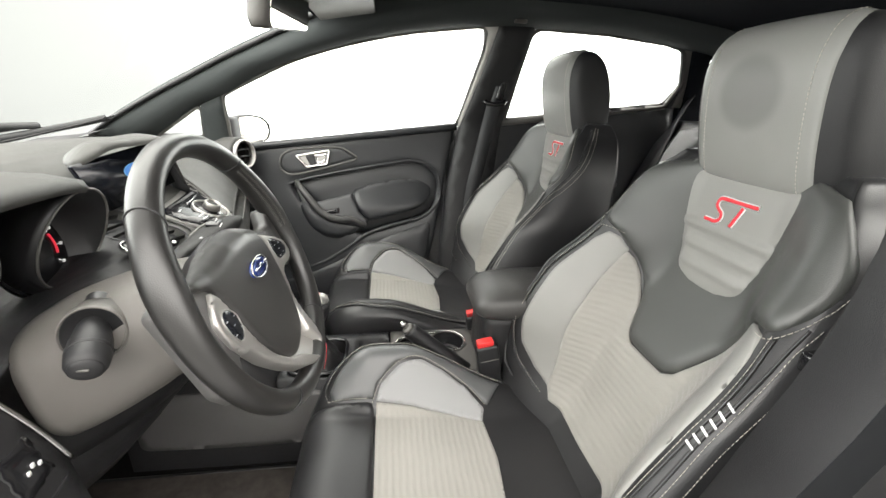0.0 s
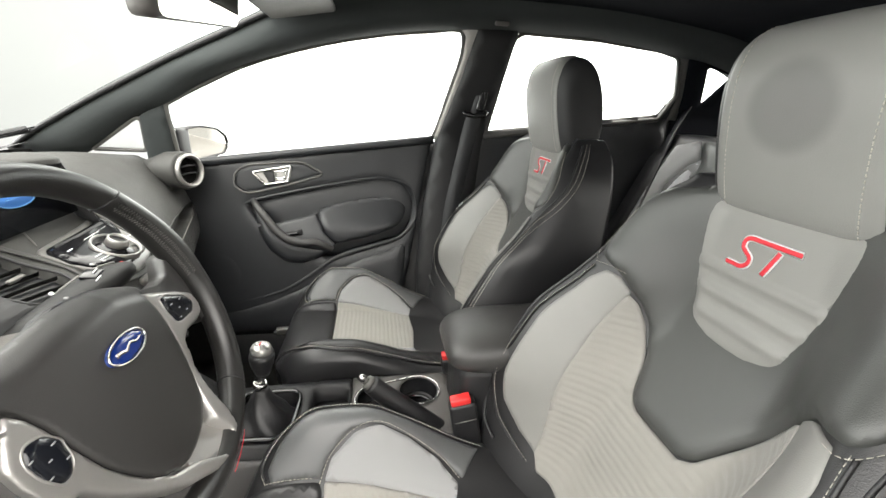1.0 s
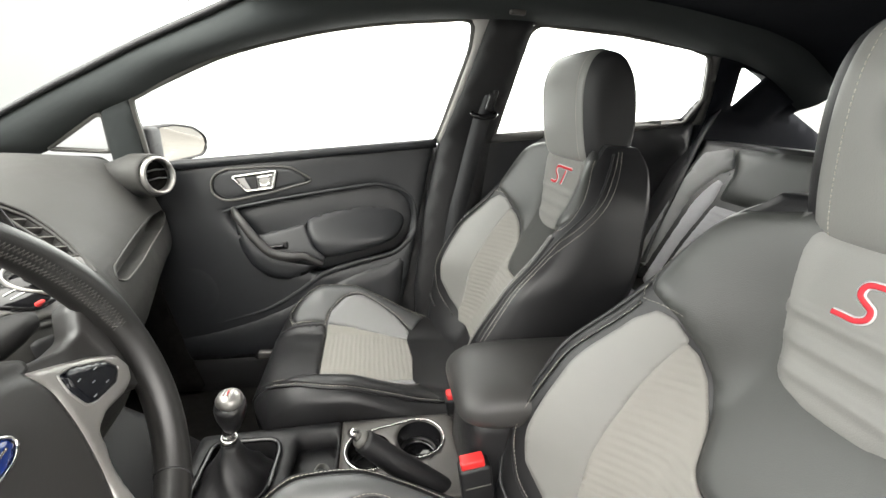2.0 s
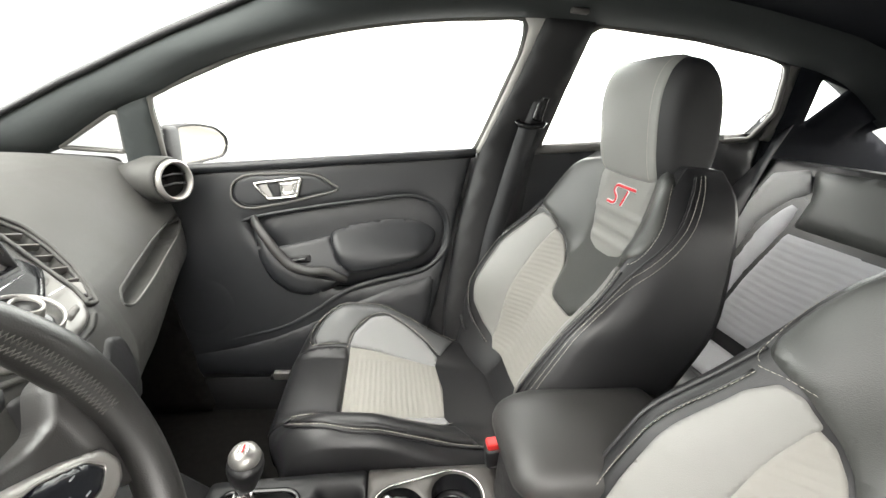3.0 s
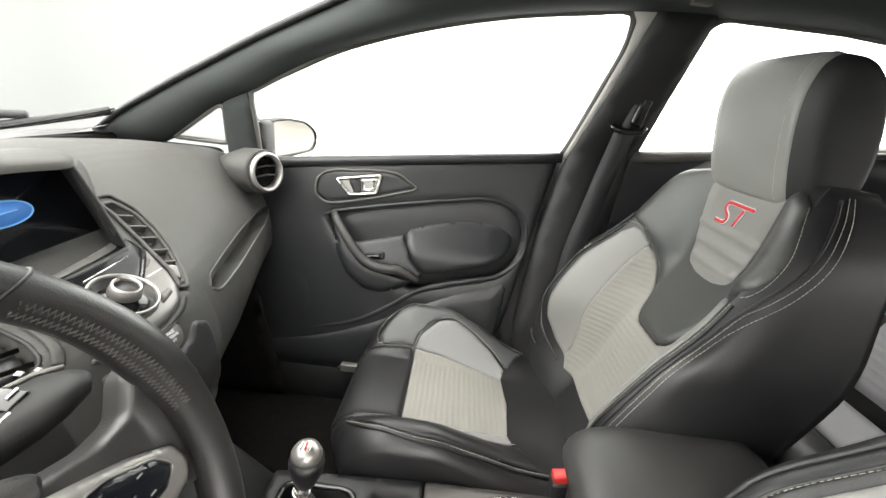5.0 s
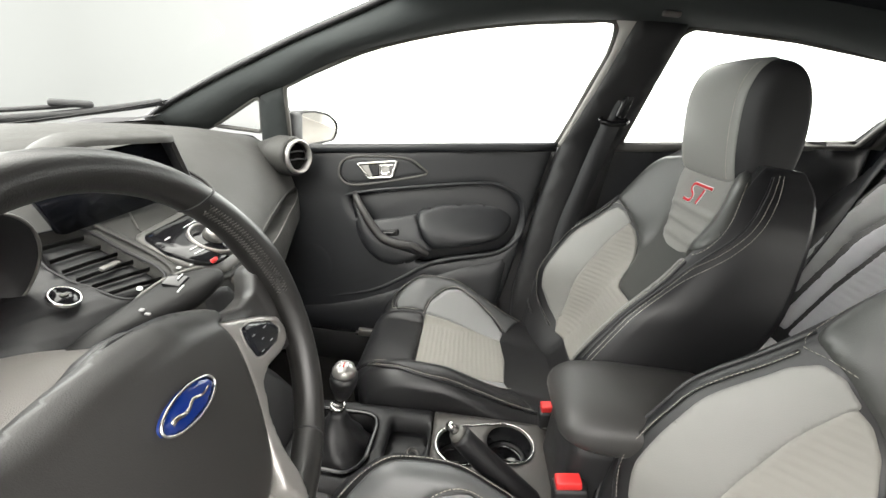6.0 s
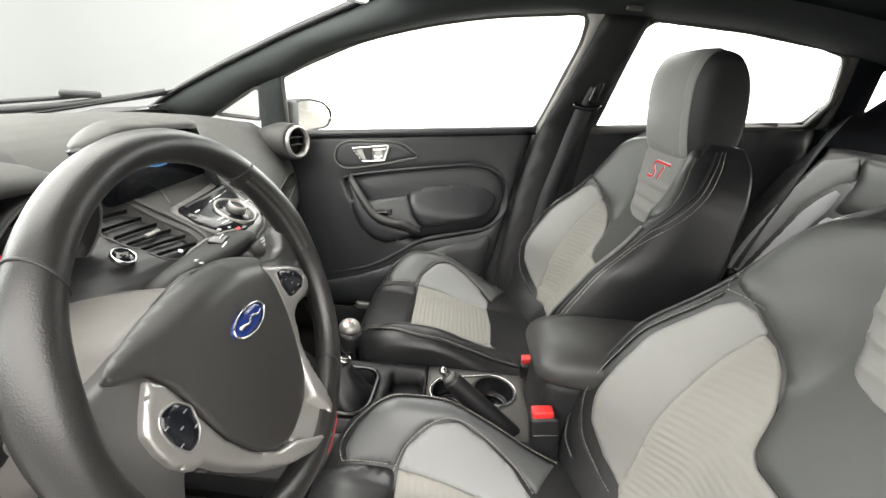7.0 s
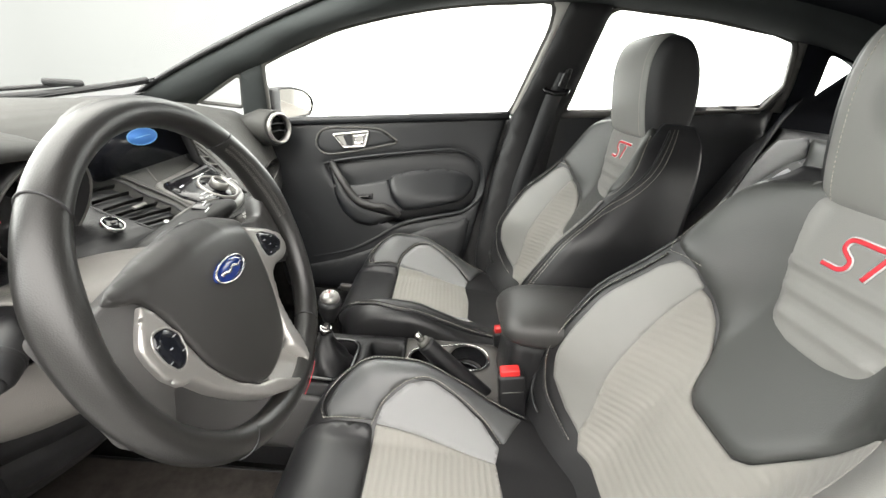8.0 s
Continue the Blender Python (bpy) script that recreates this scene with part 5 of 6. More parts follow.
# one silver band: round the right buttons, down beside the pad, across below it and up to the left buttons
dish = lambda d: (lambda r, u: wp(r, u, d + .012 * ease((-u - .07) / .08)))
band = [(.066, .029), (.090, .019), (.117, .007), (.141, -.008), (.145, -.024), (.139, -.034), (.124, -.038), (.098, -.036), (.083, -.042), (.071, -.070), (.062, -.103), (.058, -.130), (.052, -.153), (.038, -.162), (.018, -.162), (-.010, -.152), (-.042, -.131), (-.066, -.107), (-.090, -.076), (-.103, -.054), (-.115, -.050), (-.124, -.034), (-.127, -.018), (-.127, -.003), (-.119, .008), (-.104, .024),
        (-.096, .012), (-.091, -.003), (-.087, -.026), (-.079, -.058), (-.062, -.092), (-.045, -.112), (-.022, -.124), (.010, -.153), (.030, -.157), (.042, -.148), (.036, -.122), (.043, -.105), (.055, -.080), (.068, -.036), (.074, .004)]
tr = part("silver_trim", panel(rounded(band, .0035), dish(.0), FACE, .003, .0024, .0028, .0, .014), SILVER, wheel, "satin silver spoke trim")
part("trim_bowl", panel(rounded([(-.024, -.120), (.022, -.112), (.040, -.110), (.046, -.150), (.030, -.160), (.006, -.154)], .004), lambda r, u: wp(r, u, -.012 + .020 * ease((-u - .105) / .055)), FACE, .004, .0, .004, .0, .006), SILVER, wheel, "hollow satin silver bowl below the pad")
for pod in ([(.084, .013), (.098, .011), (.126, -.004), (.134, -.017), (.122, -.026), (.094, -.024), (.086, -.020), (.082, -.003)],
            [(-.108, .001), (-.097, -.002), (-.089, -.014), (-.092, -.032), (-.101, -.039), (-.110, -.038), (-.117, -.023), (-.118, -.009), (-.114, -.001)]):
    pd = part("button_pod", panel(rounded(pod, .004), dish(.0022), FACE, .004, .0020, .005, .0, .004), SCREEN, tr, "gloss black button cluster")
    part("pod_edge", tube([dish(.0022)(r, u) for r, u in rounded(pod, .004)], .0011, 6, True), SILVER, tr)
    cr, cu = np.mean(pod, axis=0)
    for r, u, w in ((-.010, .008, .0022), (.008, .006, .0024), (-.001, -.001, .0018), (-.008, -.010, .0022), (.009, -.009, .0024)):
        part("button_mark", box(tuple(dish(.0046)(cr + r, cu + u)), (.0006, 1.6 * w, .0008), 0, Matrix.Rotation(-WT, 4, "Y")), MARK_GREY, pd)
for du in (.0, .0042):
    part("rim_edging", tube([on_rim(q, .75 + 60 * du * math.sin((q - 2.80) / .30 * math.pi), .0004) for q in np.linspace(2.80, 3.10, 12)], .0005, 5), REDTHREAD if du else SEAL, rim_ob, "red stitched edging at the foot of the rim")
oval = [(-0.001 + 0.0265 * math.cos(q), 0.003 + 0.0115 * math.sin(q)) for q in np.arange(40) * 2 * math.pi / 40]
lift = lambda d: (lambda r, u: on_hub(r, u) + WN * d)
lg = part("badge", panel(oval, lift(0.0040), FACE, 0.004, 0.0015, 0.006, 0.0, 0.004), BLUE, hub, "blue oval badge with silver edge")
part("badge_edge", tube([on_hub(r, u) + WN * 0.0050 for r, u in oval], 0.0011, 6, True), CHROME, lg)
wave = lambda r: 0.003 + 0.0022 * math.sin(r * 330 + .6) * (1 - abs(r) / .022)
part("badge_bar", tube([on_hub(-0.001 + r, wave(r)) + WN * 0.0058 for r in np.linspace(-.019, .019, 24)], np.interp(np.arange(24), (0, 6, 23), (.0022, .0016, .0008)), 6, flat=0.5, up=tuple(WN)), CHROME, lg, "plain silver wave")

# ---- steering column ----
col = thing("steering_column", (-0.42, -0.335, 0.72), "grey plastic steering column shroud with stalks", "steering column")
rings = []
for t in np.linspace(0, 1, 12):
    x = -0.475 + 0.160 * t
    zc, hz, hw = 0.755 + 0.075 * t, 0.074 - 0.024 * t ** 2, 0.096 - 0.030 * t ** 2
    rings.append([(x - 0.25 * (hz * math.sin(q)), -0.335 + hw * math.copysign(abs(math.cos(q)) ** 0.6, math.cos(q)), zc + hz * math.copysign(abs(math.sin(q)) ** 0.7, math.sin(q))) for q in np.arange(36) * 2 * math.pi / 36])
part("shroud", loft(rings), SHROUD, col)
# right stalk: a flat paddle; left stalk with a turning end
st = part("wiper_stalk", loft([[(p[0] + 1.2 * w * math.copysign(abs(math.cos(e)) ** .8, math.cos(e)), p[1], p[2] + 1.3 * h * math.copysign(abs(math.sin(e)) ** .8, math.sin(e)) + .25 * w * math.cos(e)) for e in np.arange(20) * 2 * math.pi / 20] for p, w, h in (((-.385, -.295, .846), .011, .010), ((-.378, -.262, .856), .014, .011), ((-.370, -.240, .862), .019, .011), ((-.361, -.222, .868), .023, .011), ((-.353, -.206, .874), .025, .011), ((-.347, -.192, .879), .024, .010), ((-.340, -.178, .884), .019, .008), ((-.337, -.170, .887), .011, .005), ((-.336, -.168, .888), .004, .002))]), STALK, col, "black wiper stalk with printed switch")
part("stalk_edge", tube([(-.386, -.228, .865), (-.384, -.206, .874), (-.374, -.190, .883), (-.360, -.174, .889), (-.346, -.167, .892)], .0018, 6), SEAL, st)
part("stalk_switch", box((-.352, -.200, .8895), (.020, .016, .006), .002, Matrix.Rotation(radians(16), 4, "X")), GLOSS, st)
for dx, dy, w, l in ((.003, .002, .0015, .010), (.016, -.016, .0015, .012), (-.008, .017, .006, .004), (.004, .019, .004, .003), (-.004, -.040, .005, .004), (.006, -.046, .006, .003)):
    part("stalk_mark", box((-.352 + dx, -.200 + dy, .8930 + .30 * dy + .25 * dx), (w * .8, l * .8, .0010), 0, Matrix.Rotation(radians(16), 4, "X")), WHITE if w < .002 else MARK_GREY, st)
K0, KC = np.array([-.396, -.424, .838]), np.array([-.384, -.455, .828])
KN = (KC - K0) / np.linalg.norm(KC - K0)
st = part("light_stalk", turned([(.012, -.090), (.0135, -.050), (.016, -.036), (.0183, -.022), (.0190, -.004), (.0180, .006), (.015, .012), (.004, .014), (.002, .014)], KC, KN, 32), MATTE, col, "black light stalk with broad turning end")
part("stalk_ring", turned([(.0184, -.013), (.0196, -.011), (.0196, -.009), (.0184, -.007)], KC, KN, 32), TRIM, st)
part("stalk_end", turned([(.002, .0160), (.009, .0155), (.0125, .0140), (.0148, .012), (.002, .003)], KC, KN, 24), TRIM, st)
part("stalk_mark", box(tuple(KC + KN * .016 + np.array([.0, -.002, .004])), (.010, .002, .002), 0), SEAL, st)
SCN = np.array([.30, -.93, .20])
part("stalk_collar", turned([(.027, -.004), (.028, .0), (.0295, .001), (.0305, -.002), (.032, -.03)], K0, SCN, 36), SHROUD, col)
part("stalk_well", turned([(.002, -.006), (.027, -.004), (.0275, -.001), (.028, -.03)], K0, SCN, 36), MATTE, col)

# ---- instruments ----
clu = thing("instrument_cluster", (-0.58, -0.335, 0.85), "hooded instrument cluster with two round gauges", "instrument cluster")
rings = []
for y in np.linspace(-0.60, -0.243, 21):
    e = 1 - ((y + 0.4215) / 0.179) ** 2
    h = 0.016 * max(0.0, e) ** 0.6
    rings.append([(-0.76, y, 0.955), (-0.68, y, 0.962 + h), (-0.60, y, 0.970 + 1.1 * h), (-0.52, y, 0.968 + 1.1 * h), (-0.475 + 0.012 * (e - 1), y, 0.962 + h), (-0.462 + 0.02 * (e - 1), y, 0.952 + h), (-0.475 + 0.012 * (e - 1), y, 0.945 + 0.8 * h), (-0.54, y, 0.945), (-0.62, y, 0.935), (-0.70, y, 0.93)])
part("hood", loft(rings), DASH, clu, "dark grey soft hood")
for yc, label in ((-0.238, "tachometer with a red arc in a deep black housing"), (-0.425, "speedometer in a deep black housing")):
    mouth, back_ = np.array([-.52, yc, .88]), np.array([-.572, yc - .012, .864])
    n1, n2 = np.array([.93, -.04, -.368]), np.array([.95, -.06, .18])

    def hoop(c, n, r):
        n = n / np.linalg.norm(n)
        sx = np.cross((0, 0, 1), n)
        sx /= np.linalg.norm(sx)
        sy = np.cross(n, sx)
        return [c + sx * r * .84 * math.cos(q) + sy * r * math.sin(q) for q in np.arange(48) * 2 * math.pi / 48]
    face_n = n2 / np.linalg.norm(n2)
    g = part("gauge", loft([hoop(back_ - face_n * .004, n2, .066), hoop(mouth - np.array([.012, 0, 0]), n1, .0775), hoop(mouth, n1, .0765), hoop(mouth, n1, .0725), hoop(mouth * .5 + back_ * .5, n1 * .5 + n2 * .5, .067), hoop(back_, n2, .060), hoop(back_, n2, .002)]), MATTE, clu, label)
    part("gauge_ring", tube(hoop(mouth + np.array([.001, 0, 0]), n1, .0745), .0016, 6, True), SEAL, g)
    sx = np.cross((0, 0, 1), face_n)
    sx /= np.linalg.norm(sx)
    sy = np.cross(face_n, sx)
    part("gauge_face", loft([[back_ + face_n * d + (sx * math.cos(q) + sy * math.sin(q)) * r for q in np.arange(40) * 2 * math.pi / 40] for r, d in ((.059, .001), (.058, .003), (.030, .003), (.002, .003))]), GLOSS, g)
    at = lambda r, q: back_ + face_n * .0042 + (sx * math.sin(q) + sy * math.cos(q)) * r
    arc = (1.15, 1.95) if yc > -0.3 else (-2.0, -1.2)
    part("gauge_arc", tube([at(.037, q) for q in np.linspace(*arc, 16)], .0016, 6), GAUGE_RED if yc > -0.3 else GAUGE_WHITE, g)
    for q in np.linspace(-2.4, 2.2, 9):
        part("gauge_tick", tube([at(.038, q), at(.042, q)], .0008, 5), GAUGE_WHITE, g)
        part("gauge_figure", box(tuple(at(.046, q)), (.002, .004, .004), 0), GAUGE_WHITE, g)
    part("needle", tube([at(.0, -2.2), at(.043, -2.3)], .0012, 5), GAUGE_RED, g)

# ---- centre stack ----
def dashpt(y, b, d=0.0):
    return on_dash(y, b / 0.09) + np.array([0.45, 0, 0.89]) * d


stack = thing("centre_stack", (-0.48, 0, 0.80), "grey and black centre stack with audio controls", "centre console")
fs = lambda d: (lambda y, b: dashpt(y, b, d))
UPW = (-0.2, -0.1, 2.0)
def on_stack(pts):
    return [(y, k * 0.09) for y, k in pts]


def stack_panel(name, pts, r, lift_, material, step=0.010, label="", parent=None, puff=0.002):
    return part(name, panel(rounded(on_stack(pts), r), fs(lift_), UPW, step, puff, 0.006, 0.0, 0.006), material, parent or stack, label)


stack_panel("stack_face", [(-.066, 5.08), (.06, 4.90), (.100, 4.86), (.107, 5.25), (.081, 5.59), (.059, 5.92), (.046, 6.16), (.027, 6.34), (-.012, 6.45), (-.045, 6.47), (-.078, 6.32), (-.086, 5.8), (-.074, 5.3)], .012, .004, PANEL, .005, label="satin grey painted control panel")
slot = stack_panel("disc_panel", [(-.068, 5.20), (.062, 5.04), (.096, 4.96), (.096, 5.28), (.052, 5.52), (.022, 5.72), (.014, 6.0), (-.010, 6.18), (-.030, 6.26), (-.060, 6.30), (-.079, 6.12), (-.085, 5.7)], .008, .0105, GLOSS, .005, label="gloss black audio panel")
part("disc_slot", tube([dashpt(y, k * .09, .0120) for y, k in ((-.058, 5.26), (.0, 5.20), (.070, 5.14))], .0030, 6), MATTE, slot)
part("slot_edge", tube([dashpt(y, k * .09, .0128) for y, k in ((-.020, 5.36), (.02, 5.30), (.060, 5.24))], .0010, 6), CHROME, slot)
DC = dashpt(-.020, 5.80 * .09, .010)
DN = np.array([0.42, -0.02, 0.90])
dial = part("dial", turned([(.0285, .0), (.0300, .005), (.0312, .007), (.0326, .006), (.0332, -.004)], DC, DN, 44), SILVER, stack, "chrome-edged rotary dial")
part("dial_plate", turned([(.001, .004), (.0292, .004), (.029, -.002), (.001, -.003)], DC, DN, 36), GLOSS, dial)
part("dial_knob", turned([(.0105, .006), (.0110, .016), (.0124, .019), (.0140, .017), (.0155, .006)], DC, DN, 36), SILVER, dial)
part("dial_centre", turned([(.001, .014), (.0112, .014), (.0107, .005), (.001, .005)], DC, DN, 24), MATTE, dial)
stack_panel("seek_button", [(.015, 6.02), (.039, 5.98), (.037, 6.09), (.010, 6.18)], .003, .0066, SHROUD, .006)
stack_panel("phone_button", [(.060, 5.40), (.086, 5.33), (.080, 5.44), (.056, 5.52)], .003, .0066, SHROUD, .006)
for y0, k0, y1, k1 in ((.028, 5.71, .056, 5.70), (-.066, 5.46, -.056, 5.44), (-.068, 5.84, -.054, 5.82), (-.070, 5.95, -.054, 5.93), (-.03, 6.12, -.016, 6.08)):
    part("print_bar", tube([dashpt(y0, k0 * .09, .0130), dashpt(y1, k1 * .09, .0130)], .0013, 5, flat=0.4), WHITE, stack)
stack_panel("hazard_button", [(-.064, 6.16), (-.048, 6.13), (-.050, 6.24), (-.063, 6.26)], .003, .0120, RED, .006, "red hazard button")
stack_panel("lower_band", [(-.085, 6.36), (-.045, 6.52), (-.010, 6.50), (.030, 6.38), (.050, 6.20), (.056, 6.28), (.036, 6.46), (-.004, 6.58), (-.045, 6.62), (-.088, 6.46)], .006, .003, DASH)
airbag_sign = stack_panel("airbag_sign", [(-.037, 6.60), (.010, 6.55), (.014, 6.72), (.011, 6.90), (-.005, 6.98), (-.032, 6.92), (-.042, 6.75)], .008, .005, SHROUD, .008)
part("sign_line", tube([dashpt(y, k * .09, .0065) for y, k in ((-.040, 6.62), (-.012, 6.59), (.012, 6.55))], .0011, 5), MATTE, airbag_sign)
for i, words in enumerate(("PASS", "AIRBAG", "OFF")):
    at = dashpt(-.008, (6.69 + i * .080) * .09, .0085)
    part("sign_words", lettering(words, .0056, at, (0, 1, 0), dashpt(-.008, 6.60 * .09) - dashpt(-.008, 6.80 * .09)), WHITE, airbag_sign)
stack_panel("lower_panel", [(-.088, 6.66), (-.050, 6.72), (-.046, 6.95), (-.012, 7.06), (.018, 6.98), (.040, 6.72), (.072, 6.95), (.078, 8.2), (-.10, 8.2)], .010, .003, TRIM, .008, "black lower panel of the stack")
# pale bar between the driver's vent and the audio panel
part("divider_bar", tube(spline([dashpt(y, k * .09, .003) for y, k in ((-.080, 4.10), (-.072, 4.45), (-.072, 4.90), (-.081, 5.45), (-.094, 5.95), (-.104, 6.24))], 5), .0050, 10, flat=0.4, up=(.45, 0, .89)), DASH, stack, "smooth grey bar")
part("cavity_line", tube(spline([dashpt(y, k * .09, .0015) for y, k in ((.017, 4.10), (-.015, 4.55), (-.046, 4.97))], 5), .0011, 6), SEAL, stack)
part("cavity_groove", tube(spline([dashpt(y, k * .09, .0005) for y, k in ((-.048, 5.02), (-.018, 5.13), (.06, 5.02), (.11, 4.88))], 5), .0013, 6), MATTE, stack)
# air vents beside the screen, sunk into the dashboard
def vent_floor(shape):
    c_ = np.mean(shape, axis=0)
    return rounded(on_stack([tuple(c_ + (np.array(p) - c_) * .80) for p in shape]), .006)


vent = part("air_vent", panel(vent_floor(LEFT_VENT), fs(-.011), UPW, 0.010, 0.0, 0.006, 0.0, 0.004), MATTE, stack, "black air vent with slats")
part("vent_rim", tube([dashpt(y, b, -.001) for y, b in rounded(on_stack(LEFT_VENT), .010)], .0020, 8, True), TRIM, vent)
for k, ya, yb in ((4.66, -.126, -.088), (4.90, -.134, -.090), (5.14, -.140, -.092), (5.40, -.146, -.097), (5.68, -.151, -.102), (5.96, -.155, -.108)):
    part("slat", tube([dashpt(ya, (k - .03) * .09, -.006), dashpt((ya + yb) / 2, (k + .01) * .09, -.005), dashpt(yb, (k + .05) * .09, -.006)], .0040, 8, flat=0.16, up=(0.9, 0, -0.35)), STALK, vent)
part("slat_key", box(tuple(dashpt(-.118, 5.40 * .09, -.001)), (.007, .026, .005), .002, Matrix.Rotation(radians(18), 4, "Y")), PANEL, vent)
part("vent_dot", turned([(.001, .002), (.003, .002), (.0034, .0), (.001, -.001)], dashpt(-.139, 6.16 * .09, .004), (.45, 0, .89), 16), WHITE, vent)
vent = part("air_vent", panel(vent_floor(RIGHT_VENT), fs(-.015), UPW, 0.008, 0.0, 0.006, 0.0, 0.004), MATTE, stack, "black air vent with slats")
for d_, grow, m_ in ((.0, 1.0, DASH), (.0035, 1.14, DASH)):
    c_ = np.mean(RIGHT_VENT, axis=0)
    part("vent_rim", tube([dashpt(y, b, d_ - .001) for y, b in rounded(on_stack([tuple(c_ + (np.array(p) - c_) * grow) for p in RIGHT_VENT]), .008)], .0030, 8, True), m_, vent)
for y, k, wid in ((.152, 4.50, .030), (.149, 4.78, .032), (.141, 5.05, .032), (.129, 5.33, .032), (.112, 5.58, .028)):
    mid_, tang = dashpt(y, k * .09, -.007), dashpt(y - .012, (k + .24) * .09, 0) - dashpt(y + .012, (k - .24) * .09, 0)
    tang /= np.linalg.norm(tang)
    side_ = np.cross(tang, (.45, 0, .89))
    side_ /= np.linalg.norm(side_)
    turn_ = Matrix((tang, side_, np.cross(tang, side_))).transposed().to_4x4()
    part("slat", box(tuple(mid_), (.0026, wid, .012), .0008, turn_), SHROUD, vent)
part("thumb_wheel", box(tuple(dashpt(.090, 5.80 * .09, .000)), (.024, .012, .008), .003, Matrix.Rotation(radians(35), 4, "Y") @ Matrix.Rotation(radians(-40), 4, "Z")), PANEL, vent)
# open shelf in the passenger side of the dashboard
part("shelf_edge", tube([dashpt(y, b, -.0012) for y, b in rounded(on_stack(SHELF), .010)], .0026, 8, True), DASH, dash)
part("shelf_lip", tube([dashpt(y, b, .001) for y, b in spline(on_stack([(.610, 6.36), (.585, 6.58), (.52, 6.75), (.38, 6.80), (.28, 6.82), (.205, 6.83), (.178, 6.77), (.160, 6.62)]), 5)], .0017, 8), PANEL, dash, "thin pale lip")
part("knee_panel", panel(rounded(on_stack([(-.64, 6.55), (-.50, 6.55), (-.43, 6.85), (-.405, 7.6), (-.25, 8.0), (-.10, 8.1), (-.10, 9.6), (-.64, 9.6)]), .02), fs(0.002), (0.2, -0.8, 0.6), 0.02, 0.003, 0.02, 0.0, 0.006), TRIM, dash, "black lower panel below the column")
fk = lambda d: (lambda y, z: np.array([-.478 + .22 * (.75 - z) + d, y, z]))
sp = part("switch_panel", panel(rounded([(-.66, .80), (-.47, .805), (-.446, .775), (-.434, .735), (-.422, .68), (-.43, .58), (-.66, .56)], .015), fk(0.0), (0.5, -0.6, 1.0), 0.02, 0.004, 0.015, 0.0, 0.05), TRIM, dash, "black switch panel beside the column")
part("switch_key", panel(rounded([(-.490, .735), (-.447, .735), (-.440, .680), (-.490, .672)], .006), fk(0.003), (0.5, -0.6, 1.0), 0.01, 0.003, 0.008, 0.0, 0.006), GLOSS, sp)
for dy in (-.007, .0, .007):
    part("key_mark", box(tuple(fk(0.0075)(-.462 + dy, .703 + .004 * (dy == 0))), (.002, .0035, .005), 0), WHITE, sp)
part("chrome_edge", tube([fk(.003)(y, z) for y, z in spline([(-.452, .782), (-.441, .750), (-.431, .715), (-.422, .675)], 6)], .003, 8), CHROME, sp)
part("panel_groove", tube([fk(.0045)(y, z) for y, z in spline([(-.60, .650), (-.50, .655), (-.435, .665)], 6)], .0016, 6), MATTE, sp)
sb = part("start_button", turned([(.001, .006), (.0118, .006), (.0124, .004), (.001, .0)], dashpt(-.192, 5.9 * .09, .010), (0.5, 0, 0.86), 24), GLOSS, stack, "round start button")
part("button_ring", turned([(.0124, .004), (.0129, .0060), (.0139, .0056), (.0146, .0), (.0124, -.002)], dashpt(-.192, 5.9 * .09, .010), (0.5, 0, 0.86), 28), CHROME, sb)
part("button_mark", box(tuple(dashpt(-.192, 5.9 * .09, .0175)), (.005, .009, .001), 0), SEAL, sb)
for x, y, z in ((-.374, -.015, .757),):
    k = part("climate_knob", turned([(.001, .012), (.0085, .012), (.010, .009), (.011, .0), (.001, -.01)], (x, y, z), (1, 0, 0.25), 28), MATTE, stack, "black climate knob with coloured scale")
    ring = lambda a, b: [np.array((x + .004, y, z)) + np.array([-.25 * math.sin(q), math.cos(q), math.sin(q)]) * .0130 for q in np.linspace(a, b, 12)]
    part("red_scale", tube(ring(0.3, 1.5), .0011, 5), RED, k)
    part("blue_scale", tube(ring(1.7, 3.2), .0011, 5), KNOB_BLUE, k)
part("socket_cover", turned([(.001, .008), (.007, .008), (.009, .0), (.001, -.01)], (-.372, .006, .688), (1, 0, .3), 20), CHROME, stack, "small bright socket cover")
# display under its eyelid hood
disp = thing("display", (-0.56, -0.03, 0.90), "dark dashboard display with a lit blue oval", "display")
lid = spline([(-.566, -.124), (-.540, -.060), (-.520, -.005), (-.507, .028), (-.530, .058), (-.575, .080), (-.625, .088), (-.652, .050), (-.640, -.020), (-.612, -.085), (-.590, -.118)], 5, True)
part("hood", panel(lid, lambda x, y: np.array([x, y, .966 + .022 * ease((y + .135) / .075) - .024 * ease((-.56 - x) / .09)]), (-.4, 0, 3), .012, .008, .045, .0, .007), DASH, disp, "dark grey eyelid hood")
SA, SB, SC = np.array([-.575, -.138, .962]), np.array([-.548, .052, .978]), np.array([-.560, -.112, .880])
ux, vx = (SB - SA), (SC - SA)
part("screen", slab(rounded([(0, 0), (1, 0), (1, 1), (0, 1)], .04), 0.0, vx, ux, SA, .008), SCREEN, disp)
nz = np.cross(ux, vx)
nz = nz / np.linalg.norm(nz)
nz = nz if nz[0] > 0 else -nz
ov = lambda a, b, d: [SA + ux * (.58 + a * math.cos(q)) + vx * (.43 + b * math.sin(q)) + nz * d for q in np.arange(36) * 2 * math.pi / 36]
mk = part("lit_mark", loft([ov(.15, .155, .0088), ov(.15, .155, .0094)]), SCREEN_BLUE, disp, "lit blue oval")
part("mark_edge", tube(ov(.15, .155, .0094), .0009, 5, True), SCREEN_PALE, mk)
